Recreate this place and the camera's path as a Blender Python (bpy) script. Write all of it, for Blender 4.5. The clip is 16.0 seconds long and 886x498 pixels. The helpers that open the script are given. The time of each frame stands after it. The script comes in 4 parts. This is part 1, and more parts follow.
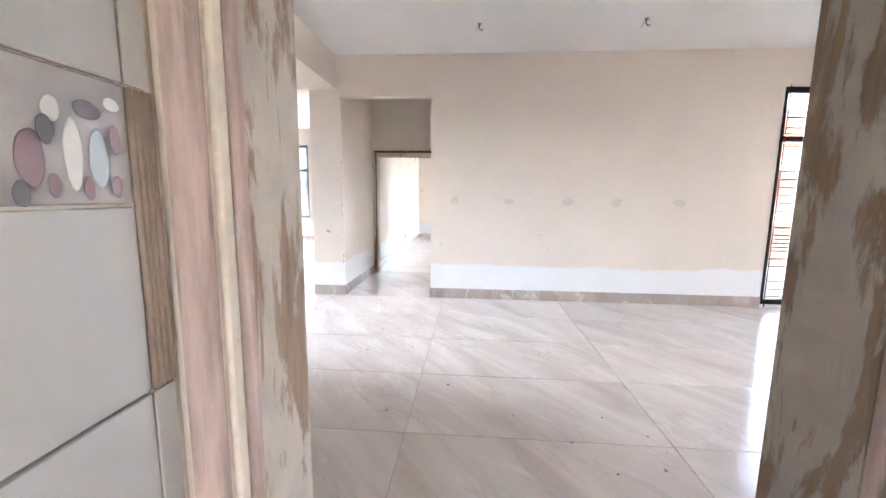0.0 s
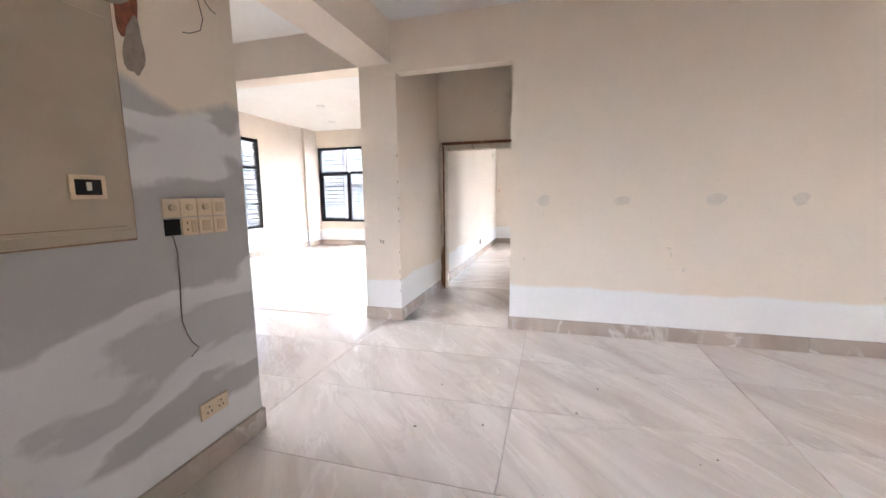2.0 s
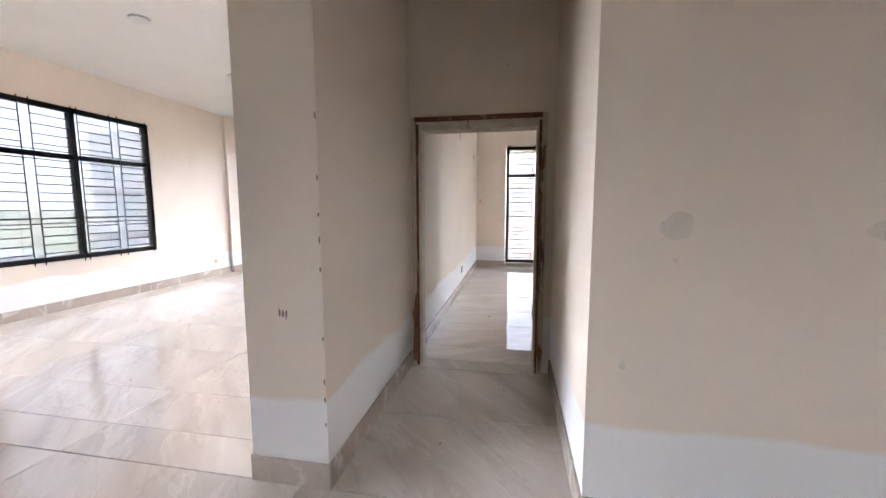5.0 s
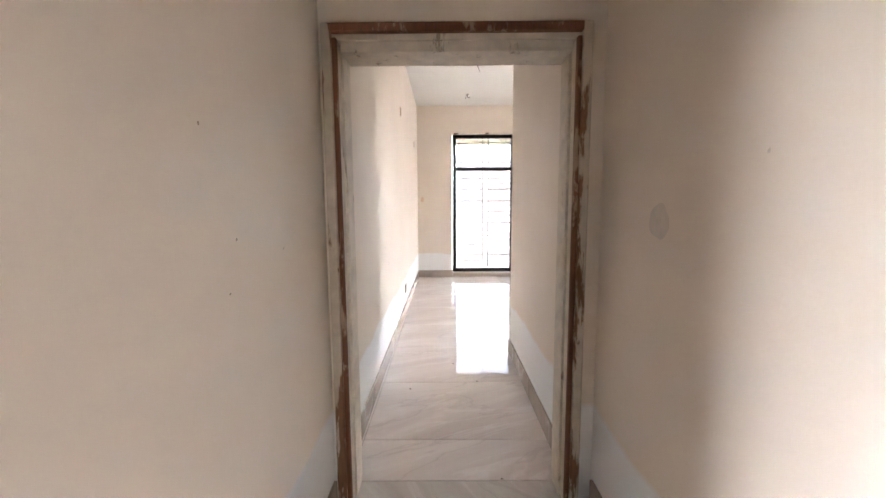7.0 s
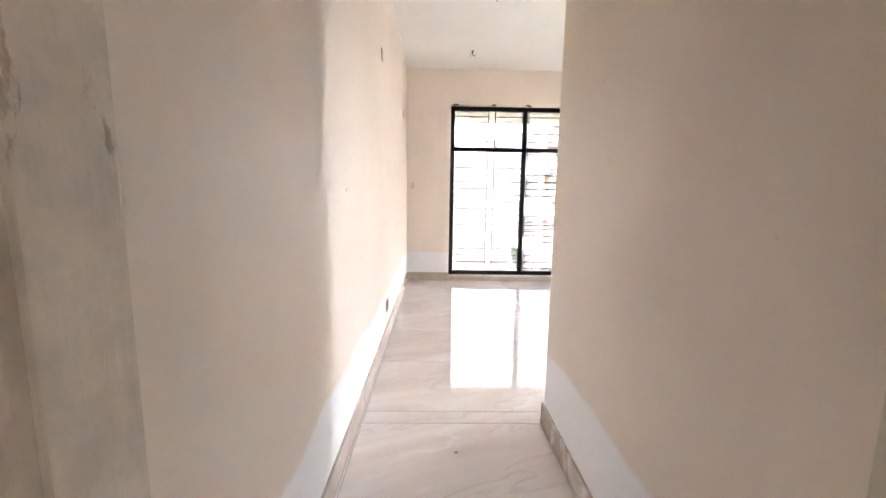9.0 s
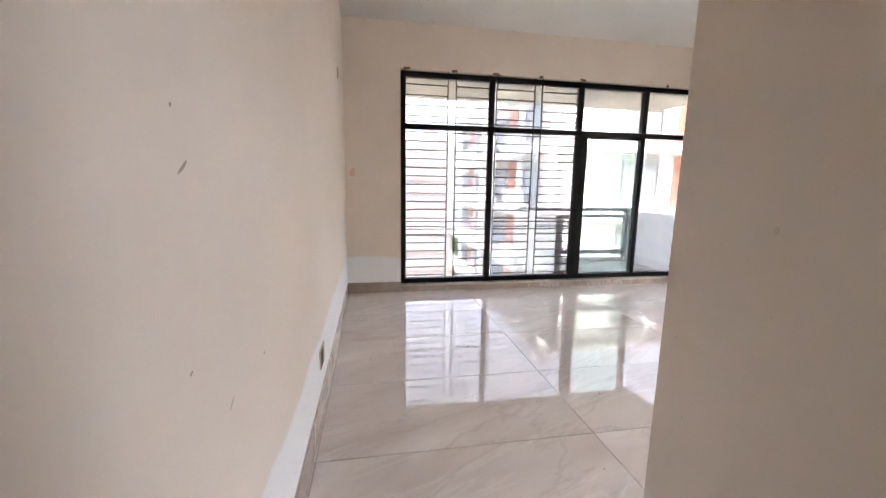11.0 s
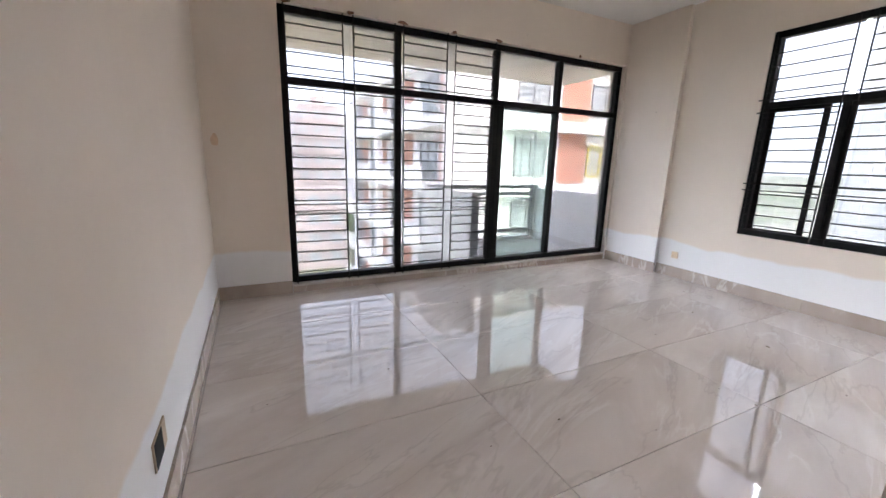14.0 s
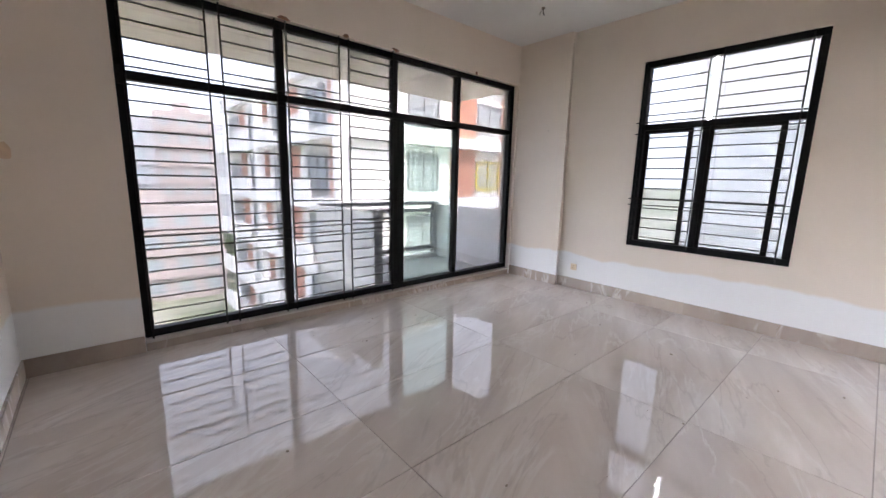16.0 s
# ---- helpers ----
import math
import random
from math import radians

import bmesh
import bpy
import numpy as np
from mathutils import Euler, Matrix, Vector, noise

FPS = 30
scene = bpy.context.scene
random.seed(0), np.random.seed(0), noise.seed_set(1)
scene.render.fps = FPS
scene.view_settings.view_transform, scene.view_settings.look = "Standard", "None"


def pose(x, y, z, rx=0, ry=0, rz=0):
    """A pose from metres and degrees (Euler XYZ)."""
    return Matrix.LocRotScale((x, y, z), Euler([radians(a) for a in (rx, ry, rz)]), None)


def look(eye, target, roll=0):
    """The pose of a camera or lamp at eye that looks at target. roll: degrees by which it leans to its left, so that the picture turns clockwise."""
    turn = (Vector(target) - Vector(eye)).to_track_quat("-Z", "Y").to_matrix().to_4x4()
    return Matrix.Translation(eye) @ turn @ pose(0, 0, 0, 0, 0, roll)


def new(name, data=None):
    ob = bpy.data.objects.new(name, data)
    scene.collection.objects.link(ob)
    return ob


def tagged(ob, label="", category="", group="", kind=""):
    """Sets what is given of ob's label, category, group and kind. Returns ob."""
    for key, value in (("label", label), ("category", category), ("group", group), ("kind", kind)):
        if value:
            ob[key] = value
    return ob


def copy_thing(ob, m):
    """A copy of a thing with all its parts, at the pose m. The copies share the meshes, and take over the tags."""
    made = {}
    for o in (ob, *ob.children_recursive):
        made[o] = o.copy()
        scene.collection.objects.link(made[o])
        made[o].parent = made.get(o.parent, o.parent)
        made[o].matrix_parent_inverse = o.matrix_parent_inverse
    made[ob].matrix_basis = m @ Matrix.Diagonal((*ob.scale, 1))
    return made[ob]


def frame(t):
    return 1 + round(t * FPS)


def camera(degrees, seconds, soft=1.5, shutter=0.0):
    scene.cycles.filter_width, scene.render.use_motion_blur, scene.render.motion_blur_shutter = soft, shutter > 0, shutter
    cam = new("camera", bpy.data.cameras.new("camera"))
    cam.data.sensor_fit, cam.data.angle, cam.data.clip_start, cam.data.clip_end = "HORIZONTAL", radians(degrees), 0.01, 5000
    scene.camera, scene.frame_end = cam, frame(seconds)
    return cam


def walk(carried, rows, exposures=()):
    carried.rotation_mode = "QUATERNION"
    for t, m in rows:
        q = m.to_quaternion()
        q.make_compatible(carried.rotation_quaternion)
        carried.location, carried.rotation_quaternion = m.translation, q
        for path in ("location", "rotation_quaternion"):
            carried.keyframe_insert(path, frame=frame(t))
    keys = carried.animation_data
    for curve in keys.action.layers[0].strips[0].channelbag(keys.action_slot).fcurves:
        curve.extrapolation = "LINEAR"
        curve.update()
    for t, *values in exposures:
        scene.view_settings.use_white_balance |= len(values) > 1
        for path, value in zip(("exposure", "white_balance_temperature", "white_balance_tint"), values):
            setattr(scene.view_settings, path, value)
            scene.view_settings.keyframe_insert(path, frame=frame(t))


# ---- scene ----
cam = camera(97.8, 16.0)
PATH = [
    (0, (1.765, -5.197, 1.397), (1.618, -3.221, 1.124), 0.6),
    (0.5, (1.771, -4.899, 1.403), (1.466, -2.943, 1.114), 0.2),
    (1, (1.743, -4.63, 1.404), (1.368, -2.689, 1.097), 0.2),
    (1.5, (1.678, -4.323, 1.405), (1.261, -2.389, 1.11), -0.0),
    (2, (1.617, -3.961, 1.386), (1.077, -2.054, 1.118), -0.7),
    (2.5, (1.507, -3.621, 1.41), (0.862, -1.745, 1.156), -0.6),
    (3, (1.305, -3.243, 1.393), (0.612, -1.383, 1.15), 0.3),
    (3.5, (1.205, -2.853, 1.394), (0.458, -1.009, 1.191), 0.9),
    (4, (1.111, -2.5, 1.432), (0.441, -0.627, 1.22), 1.0),
    (4.5, (0.959, -2.101, 1.432), (0.454, -0.179, 1.204), 0.2),
    (5, (0.894, -1.676, 1.414), (0.533, 0.28, 1.198), -0.1),
    (7.5, (0.46, 0.258, 1.405), (0.479, 2.245, 1.181), -0.2),
    (8, (0.44, 0.609, 1.384), (0.467, 2.593, 1.133), -0.0),
    (8.5, (0.48, 0.948, 1.393), (0.5, 2.93, 1.131), 0.6),
    (11, (0.328, 2.577, 1.392), (0.684, 4.519, 1.072), 0.9),
    (11.5, (0.323, 2.819, 1.384), (0.824, 4.731, 1.083), 0.4),
    (12, (0.384, 3.055, 1.402), (1.048, 4.92, 1.116), 0.1),
    (12.5, (0.389, 3.233, 1.398), (1.217, 5.03, 1.104), 0.2),
    (13, (0.369, 3.345, 1.386), (1.285, 5.092, 1.054), 0.7),
    (13.5, (0.342, 3.393, 1.398), (1.263, 5.119, 0.984), 1.5),
    (14, (0.394, 3.378, 1.392), (1.249, 5.133, 0.959), 1.6),
    (14.5, (0.442, 3.502, 1.376), (1.277, 5.274, 0.973), 1.7),
    (15, (0.487, 3.634, 1.416), (1.402, 5.373, 1.041), 1.5),
    (15.5, (0.526, 3.738, 1.423), (1.618, 5.374, 1.064), 1.3),
    (16, (0.526, 3.815, 1.432), (1.831, 5.289, 1.079), 1.4),
]
EXPOSURES = [(0.0, 7.85, 6000, 11), (0.5, 7.5, 6850, 13), (1.2, 7.35, 6650, 13), (2.0, 7.4, 6500, 13), (3.5, 7.05, 6450, 14), (5.0, 6.55, 6550, 14), (8.0, 7.6, 6800, 14),
             (11.0, 6.35, 6700, 15), (12.5, 6.02, 6600, 14), (14.5, 5.72, 6500, 14), (16.0, 5.58, 6500, 15)]
walk(cam, [(t, look(eye, aim, lean)) for t, eye, aim, lean in PATH], EXPOSURES)

# ---- world, sun, exposure ----
world = bpy.data.worlds.new("sky")
scene.world = world
world.use_nodes = True
wn = world.node_tree
sky = wn.nodes.new("ShaderNodeTexSky")
sky.sky_type = "NISHITA"
sky.sun_disc = False
sky.sun_elevation = radians(45)
sky.sun_rotation = radians(180)
sky.air_density, sky.dust_density, sky.ozone_density = 1.0, 4.0, 1.0
haze = wn.nodes.new("ShaderNodeMix")
haze.data_type = "RGBA"
haze.inputs[0].default_value = 0.55
haze.inputs[7].default_value = (7.3, 7.75, 8.4, 1)
wn.links.new(sky.outputs[0], haze.inputs[6])
wn.links.new(haze.outputs[2], wn.nodes["Background"].inputs[0])
wn.nodes["Background"].inputs[1].default_value = 0.14
sun = new("sun", bpy.data.lights.new("sun", "SUN"))
sun.data.energy, sun.data.angle, sun.data.color = 1.3, radians(12), (1.0, 0.95, 0.88)
sun.matrix_world = look((0, 0, 0), (0.0, 0.75, -0.75))


def sky_opening(x, y, z, rz, width, height):
    """Guides the sky's light through a window opening; local -z looks indoors."""
    lamp = bpy.data.lights.new("sky_opening", "AREA")
    lamp.shape, lamp.size, lamp.size_y = "RECTANGLE", width, height
    lamp.cycles.is_portal = True
    new("sky_opening", lamp).matrix_world = pose(x, y, z, -90, 0, rz)


sky_opening(2.965, 7.85, 1.45, 0, 4.54, 2.7)
sky_opening(5.54, 5.09, 1.75, -90, 1.52, 2.1)
sky_opening(-5.43, 2.87, 1.77, 90, 2.26, 2.1)
sky_opening(-4.165, 6.59, 1.81, 0, 1.93, 2.16)
sky_opening(-2.95, -1.375, 1.74, 90, 1.57, 2.09)
sky_opening(6.32, 0.16, 1.39, 0, 1.6, 2.72)
# portal of an added, unseen kitchen opening that only brings light in
sky_opening(2.7, -7.76, 1.6, 180, 0.4, 0.3)


# ---- materials ----
def material(name, rough=0.6, metal=0.0):
    m = bpy.data.materials.new(name)
    m.use_nodes = True
    b = m.node_tree.nodes["Principled BSDF"]
    b.inputs["Roughness"].default_value = rough
    b.inputs["Metallic"].default_value = metal
    return m, m.node_tree, b


def node(nt, kind, **inputs):
    n = nt.nodes.new(kind)
    for k, v in inputs.items():
        n.inputs[k.replace("_", " ")].default_value = v
    return n


def mapped(nt, source, scale=(1, 1, 1), turn=(0, 0, 0), kind="POINT"):
    mp = nt.nodes.new("ShaderNodeMapping")
    mp.vector_type = kind
    mp.inputs["Scale"].default_value = scale
    mp.inputs["Rotation"].default_value = [radians(a) for a in turn]
    nt.links.new(source, mp.inputs["Vector"])
    return mp.outputs[0]


def noise_tex(nt, vec, scale, detail=4.0, rough=0.55, distort=0.0):
    n = node(nt, "ShaderNodeTexNoise", Scale=scale, Detail=detail, Roughness=rough, Distortion=distort)
    nt.links.new(vec, n.inputs["Vector"])
    return n.outputs["Fac"]


def ramp(nt, fac, stops):
    r = nt.nodes.new("ShaderNodeValToRGB")
    el = r.color_ramp.elements
    while len(el) < len(stops):
        el.new(0.5)
    for e, (p, c) in zip(el, stops):
        e.position = p
        e.color = (*c, 1) if len(c) == 3 else c
    nt.links.new(fac, r.inputs[0])
    return r.outputs[0]


def mix(nt, fac, a, b):
    m = nt.nodes.new("ShaderNodeMix")
    m.data_type = "RGBA"
    for sock, v in ((m.inputs[0], fac), (m.inputs[6], a), (m.inputs[7], b)):
        if isinstance(v, bpy.types.NodeSocket):
            nt.links.new(v, sock)
        elif isinstance(v, (int, float)):
            sock.default_value = v
        else:
            sock.default_value = (*v, 1)
    return m.outputs[2]


def calc(nt, op, a, b=0.0, clamp=False):
    m = nt.nodes.new("ShaderNodeMath")
    m.operation = op
    m.use_clamp = clamp
    for sock, v in ((m.inputs[0], a), (m.inputs[1], b)):
        if isinstance(v, bpy.types.NodeSocket):
            nt.links.new(v, sock)
        else:
            sock.default_value = v
    return m.outputs[0]


def bump(nt, b, height, strength=0.2, dist=0.01):
    n = node(nt, "ShaderNodeBump", Strength=strength, Distance=dist)
    nt.links.new(height, n.inputs["Height"])
    nt.links.new(n.outputs[0], b.inputs["Normal"])


def place(nt):
    return nt.nodes.new("ShaderNodeNewGeometry").outputs["Position"]


def height_of(nt, pos):
    s = nt.nodes.new("ShaderNodeSeparateXYZ")
    nt.links.new(pos, s.inputs[0])
    return s.outputs[2]


def band_mask(nt, pos, level, wave, soft=0.03):
    """1 below a wavering level over the floor, 0 above it."""
    n = noise_tex(nt, mapped(nt, pos, (1, 1, 0.35)), 1.7, 5, 0.5)
    lift = calc(nt, "MULTIPLY", calc(nt, "SUBTRACT", n, 0.5), wave)
    d = calc(nt, "SUBTRACT", calc(nt, "ADD", lift, level), height_of(nt, pos))
    return calc(nt, "ADD", calc(nt, "DIVIDE", d, soft), 0.5, True)


def wall_paint(name, tone, primer, level=0.47):
    m, nt, b = material(name, 0.62)
    p = place(nt)
    broad = noise_tex(nt, p, 0.9, 5, 0.6)
    col = ramp(nt, broad, [(0.3, [c * 0.95 for c in tone]), (0.7, [min(1, c * 1.03) for c in tone])])
    smear = ramp(nt, noise_tex(nt, mapped(nt, p, (1, 1, 0.5)), 2.6, 6, 0.65, 0.4), [(0.66, (0, 0, 0)), (0.8, (0.22, 0.22, 0.22))])
    col = mix(nt, smear, col, [c * 0.86 for c in tone])
    specks = ramp(nt, noise_tex(nt, p, 9, 3, 0.5), [(0.765, (0, 0, 0)), (0.79, (0.5, 0.5, 0.5))])
    col = mix(nt, specks, col, (0.38, 0.31, 0.25))
    col = mix(nt, band_mask(nt, p, level, 0.16), col, primer)
    nt.links.new(col, b.inputs["Base Color"])
    grain = calc(nt, "ADD", noise_tex(nt, p, 120, 3), calc(nt, "MULTIPLY", noise_tex(nt, p, 6, 3), 2.5))
    bump(nt, b, grain, 0.12, 0.004)
    return m


CREAM = (0.80, 0.70, 0.60)
PAINT = wall_paint("cream_wall_paint", CREAM, (0.84, 0.83, 0.82))


def plain_paint(name, tone, rough=0.6, vary=0.05):
    m, nt, b = material(name, rough)
    p = place(nt)
    n = noise_tex(nt, p, 1.3, 6, 0.6)
    nt.links.new(ramp(nt, n, [(0.25, [c * (1 - vary) for c in tone]), (0.75, [min(1, c * (1 + vary)) for c in tone])]), b.inputs["Base Color"])
    bump(nt, b, calc(nt, "ADD", noise_tex(nt, p, 90, 3), calc(nt, "MULTIPLY", noise_tex(nt, p, 5, 3), 2)), 0.1, 0.004)
    return m


CEILING_PAINT = plain_paint("white_ceiling_paint", (0.80, 0.78, 0.75), 0.7, 0.03)
BEAM_PAINT = plain_paint("cream_beam_paint", CREAM, 0.62, 0.03)
OUTER_PAINT = plain_paint("outer_white_render", (0.83, 0.82, 0.80), 0.8, 0.06)


def putty_wall():
    """Bare wall under repair: grey putty, white primer and remains of cream paint."""
    m, nt, b = material("patched_putty_wall", 0.75)
    p = place(nt)
    warp = mapped(nt, p, (1, 0.5, 1.35))
    big = noise_tex(nt, warp, 1.5, 3, 0.45, 0.2)
    fine = noise_tex(nt, p, 7, 6, 0.65)
    edge = calc(nt, "ADD", big, calc(nt, "MULTIPLY", calc(nt, "SUBTRACT", fine, 0.5), 0.06))
    col = ramp(nt, edge, [(0.0, (0.40, 0.39, 0.375)), (0.455, (0.43, 0.42, 0.405)), (0.475, (0.66, 0.65, 0.64)),
                          (0.57, (0.63, 0.62, 0.61)), (0.59, (0.47, 0.46, 0.445)), (1.0, (0.50, 0.49, 0.475))])
    old = calc(nt, "SUBTRACT", 1.0, band_mask(nt, p, 1.85, 0.5, 0.05))
    col = mix(nt, old, col, (0.754, 0.650, 0.533))
    col = mix(nt, band_mask(nt, p, 0.32, 0.34, 0.03), col, (0.70, 0.69, 0.68))
    nt.links.new(col, b.inputs["Base Color"])
    bump(nt, b, calc(nt, "ADD", edge, calc(nt, "MULTIPLY", fine, 0.3)), 0.35, 0.01)
    return m


PUTTY = putty_wall()


def marble(name, gloss, tint=(1.0, 1.0, 1.0), turn=-50, vein_part=0.35):
    m, nt, b = material(name, gloss)
    tc = nt.nodes.new("ShaderNodeTexCoord").outputs["Object"]
    info = nt.nodes.new("ShaderNodeObjectInfo")
    mv = nt.nodes.new("ShaderNodeVectorMath")
    mv.operation = "MULTIPLY_ADD"
    mv.inputs[1].default_value = (37.0, 23.0, 11.0)
    nt.links.new(info.outputs["Random"], mv.inputs[0])
    nt.links.new(tc, mv.inputs[2])
    v = mv.outputs[0]
    flow = mapped(nt, v, (1.5, 0.38, 1), (0, 0, turn), "TEXTURE")
    cloud = noise_tex(nt, flow, 0.75, 6, 0.55, 1.1)
    col = ramp(nt, cloud, [(0.30, [c * k for c, k in zip((0.50, 0.435, 0.395), tint)]), (0.48, [c * k for c, k in zip((0.585, 0.525, 0.485), tint)]),
                           (0.62, [c * k for c, k in zip((0.64, 0.585, 0.545), tint)]), (0.74, [c * k for c, k in zip((0.71, 0.66, 0.625), tint)])])
    thin = noise_tex(nt, flow, 1.1, 5, 0.58, 0.7)
    ridge = calc(nt, "ABSOLUTE", calc(nt, "SUBTRACT", thin, 0.5))
    vein = ramp(nt, ridge, [(0.0, (vein_part, vein_part, vein_part)), (0.03, (0, 0, 0))])
    gate = ramp(nt, noise_tex(nt, v, 1.4, 3), [(0.44, (0, 0, 0)), (0.56, (1, 1, 1))])
    col = mix(nt, calc(nt, "MULTIPLY", vein, gate), col, (0.82, 0.78, 0.74))
    dark = noise_tex(nt, flow, 0.8, 5, 0.55, 0.5)
    dvein = ramp(nt, calc(nt, "ABSOLUTE", calc(nt, "SUBTRACT", dark, 0.47)), [(0.0, (0.22, 0.22, 0.22)), (0.012, (0, 0, 0))])
    col = mix(nt, dvein, col, (0.33, 0.27, 0.235))
    nt.links.new(col, b.inputs["Base Color"])
    wp = place(nt)
    dust = noise_tex(nt, wp, 2.2, 7, 0.7)
    nt.links.new(calc(nt, "ADD", calc(nt, "MULTIPLY", dust, gloss * 1.2), gloss * 0.3), b.inputs["Roughness"])
    b.inputs["Specular IOR Level"].default_value = 0.9
    bump(nt, b, calc(nt, "ADD", noise_tex(nt, wp, 3.5, 3, 0.5), calc(nt, "MULTIPLY", noise_tex(nt, wp, 45, 3), 0.03)), 0.06, 0.02)
    return m


MARBLE = marble("polished_beige_marble_tile", 0.03, (1.14, 1.12, 1.10), 22, 0.40)
DUSTY_MARBLE = marble("dusty_beige_marble_tile", 0.15, (0.93, 0.90, 0.86), -50, 0.18)
SKIRT_MARBLE = marble("skirting_marble", 0.22, (0.74, 0.68, 0.62), -50, 0.5)
GROUT = plain_paint("dark_grout", (0.38, 0.335, 0.30), 0.9, 0.2)


def worn_wood(name, wood, plaster, amount, stretch=0.5, grain=0.16):
    """Timber smeared with old plaster and paint."""
    m, nt, b = material(name, 0.7)
    p = place(nt)
    streak = noise_tex(nt, mapped(nt, p, (3, 3, 3 * stretch / 1.5)), 3.6, 7, 0.66, 0.35)
    fine = noise_tex(nt, mapped(nt, p, (1, 1, 0.12)), 60, 4, 0.6)
    k = calc(nt, "ADD", streak, calc(nt, "MULTIPLY", calc(nt, "SUBTRACT", fine, 0.5), grain))
    mask = ramp(nt, k, [(amount - 0.02, (1, 1, 1)), (amount + 0.03, (0, 0, 0))])
    base = ramp(nt, fine, [(0.3, [c * 0.6 for c in wood]), (0.7, wood)])
    grey = ramp(nt, noise_tex(nt, p, 14, 5, 0.6), [(0.3, [c * 0.78 for c in plaster]), (0.7, plaster)])
    nt.links.new(mix(nt, mask, base, grey), b.inputs["Base Color"])
    bump(nt, b, calc(nt, "ADD", fine, calc(nt, "MULTIPLY", mask, 0.6)), 0.5, 0.004)
    return m


BROWN_WOOD = worn_wood("worn_brown_timber", (0.19, 0.065, 0.022), (0.38, 0.26, 0.18), 0.42)
SMEARED_WOOD = worn_wood("plaster_smeared_timber", (0.46, 0.36, 0.27), (0.74, 0.65, 0.54), 0.64, 0.4, 0.14)
RIM_WOOD = worn_wood("brown_timber_under_plaster", (0.24, 0.11, 0.05), (0.62, 0.52, 0.42), 0.53, 0.35, 0.1)
PINK_WOOD = worn_wood("pink_primer_timber", (0.58, 0.43, 0.37), (0.60, 0.54, 0.49), 0.36)
RAW_PLASTER = worn_wood("raw_door_reveal", (0.36, 0.255, 0.175), (0.56, 0.495, 0.42), 0.51, 0.4, 0.16)


def simple(name, tone, rough=0.5, metal=0.0, vary=0.12, scale=12):
    m, nt, b = material(name, rough, metal)
    n = noise_tex(nt, place(nt), scale, 5, 0.6)
    nt.links.new(ramp(nt, n, [(0.3, [c * (1 - vary) for c in tone]), (0.7, [min(1, c * (1 + vary)) for c in tone])]), b.inputs["Base Color"])
    return m


BLACK_METAL = simple("black_powder_coated_aluminium", (0.006, 0.006, 0.006), 0.55, 0.0, 0.3)
BAR_METAL = simple("black_painted_steel_bar", (0.012, 0.010, 0.010), 0.55, 0.0, 0.3)
for dull in (BLACK_METAL, BAR_METAL):
    dull.node_tree.nodes["Principled BSDF"].inputs["Specular IOR Level"].default_value = 0.15
IVORY = simple("ivory_switch_plastic", (0.68, 0.53, 0.37), 0.38, 0, 0.05)
IVORY_DARK = simple("darker_ivory_plastic", (0.56, 0.42, 0.28), 0.4, 0, 0.05)
# black for hooks and the breaker window, also painted shade inside holes
BLACK = simple("black_parts_and_hole_shade", (0.012, 0.011, 0.010), 0.8, 0, 0.2)
BOX_PAINT = simple("beige_enamelled_steel", (0.42, 0.345, 0.255), 0.42, 0, 0.06, 4)
BOX_EDGE = simple("brown_box_edge", (0.25, 0.15, 0.09), 0.7, 0, 0.3)
RED = simple("red_plastic", (0.35, 0.03, 0.02), 0.4)
BRICK_BARE = simple("bare_broken_brick", (0.20, 0.065, 0.035), 0.9, 0, 0.5, 30)
GREY_FILLER = simple("grey_filler", (0.675, 0.61, 0.53), 0.8, 0, 0.06, 20)
BROWN_FILLER = simple("brown_cement_filler", (0.27, 0.22, 0.18), 0.9, 0, 0.2, 20)
WIRE = simple("grey_wire", (0.14, 0.11, 0.09), 0.5)
STONE_SILL = simple("pale_stone_sill", (0.56, 0.52, 0.47), 0.35, 0, 0.1, 8)
CONCRETE = simple("grey_concrete", (0.40, 0.39, 0.37), 0.9, 0, 0.15, 3)
RUST = simple("rusty_stain", (0.22, 0.11, 0.06), 0.9, 0, 0.4, 40)


def glass(name, tone, haze_part):
    m = bpy.data.materials.new(name)
    m.use_nodes = True
    nt = m.node_tree
    nt.nodes.clear()
    out = nt.nodes.new("ShaderNodeOutputMaterial")
    clear = nt.nodes.new("ShaderNodeBsdfTransparent")
    clear.inputs[0].default_value = (*tone, 1)
    dirt = nt.nodes.new("ShaderNodeBsdfTranslucent")
    dirt.inputs[0].default_value = (0.8, 0.82, 0.82, 1)
    a = nt.nodes.new("ShaderNodeMixShader")
    dust = noise_tex(nt, place(nt), 3.0, 6, 0.6)
    nt.links.new(calc(nt, "MULTIPLY", dust, haze_part * 2), a.inputs[0])
    nt.links.new(clear.outputs[0], a.inputs[1])
    nt.links.new(dirt.outputs[0], a.inputs[2])
    shine = nt.nodes.new("ShaderNodeBsdfGlossy")
    shine.inputs["Roughness"].default_value = 0.03
    lean = nt.nodes.new("ShaderNodeLayerWeight").outputs["Facing"]
    c = nt.nodes.new("ShaderNodeMixShader")
    nt.links.new(calc(nt, "ADD", calc(nt, "MULTIPLY", calc(nt, "POWER", lean, 5.0), 0.8), 0.03), c.inputs[0])
    nt.links.new(a.outputs[0], c.inputs[1])
    nt.links.new(shine.outputs[0], c.inputs[2])
    nt.links.new(c.outputs[0], out.inputs[0])
    return m


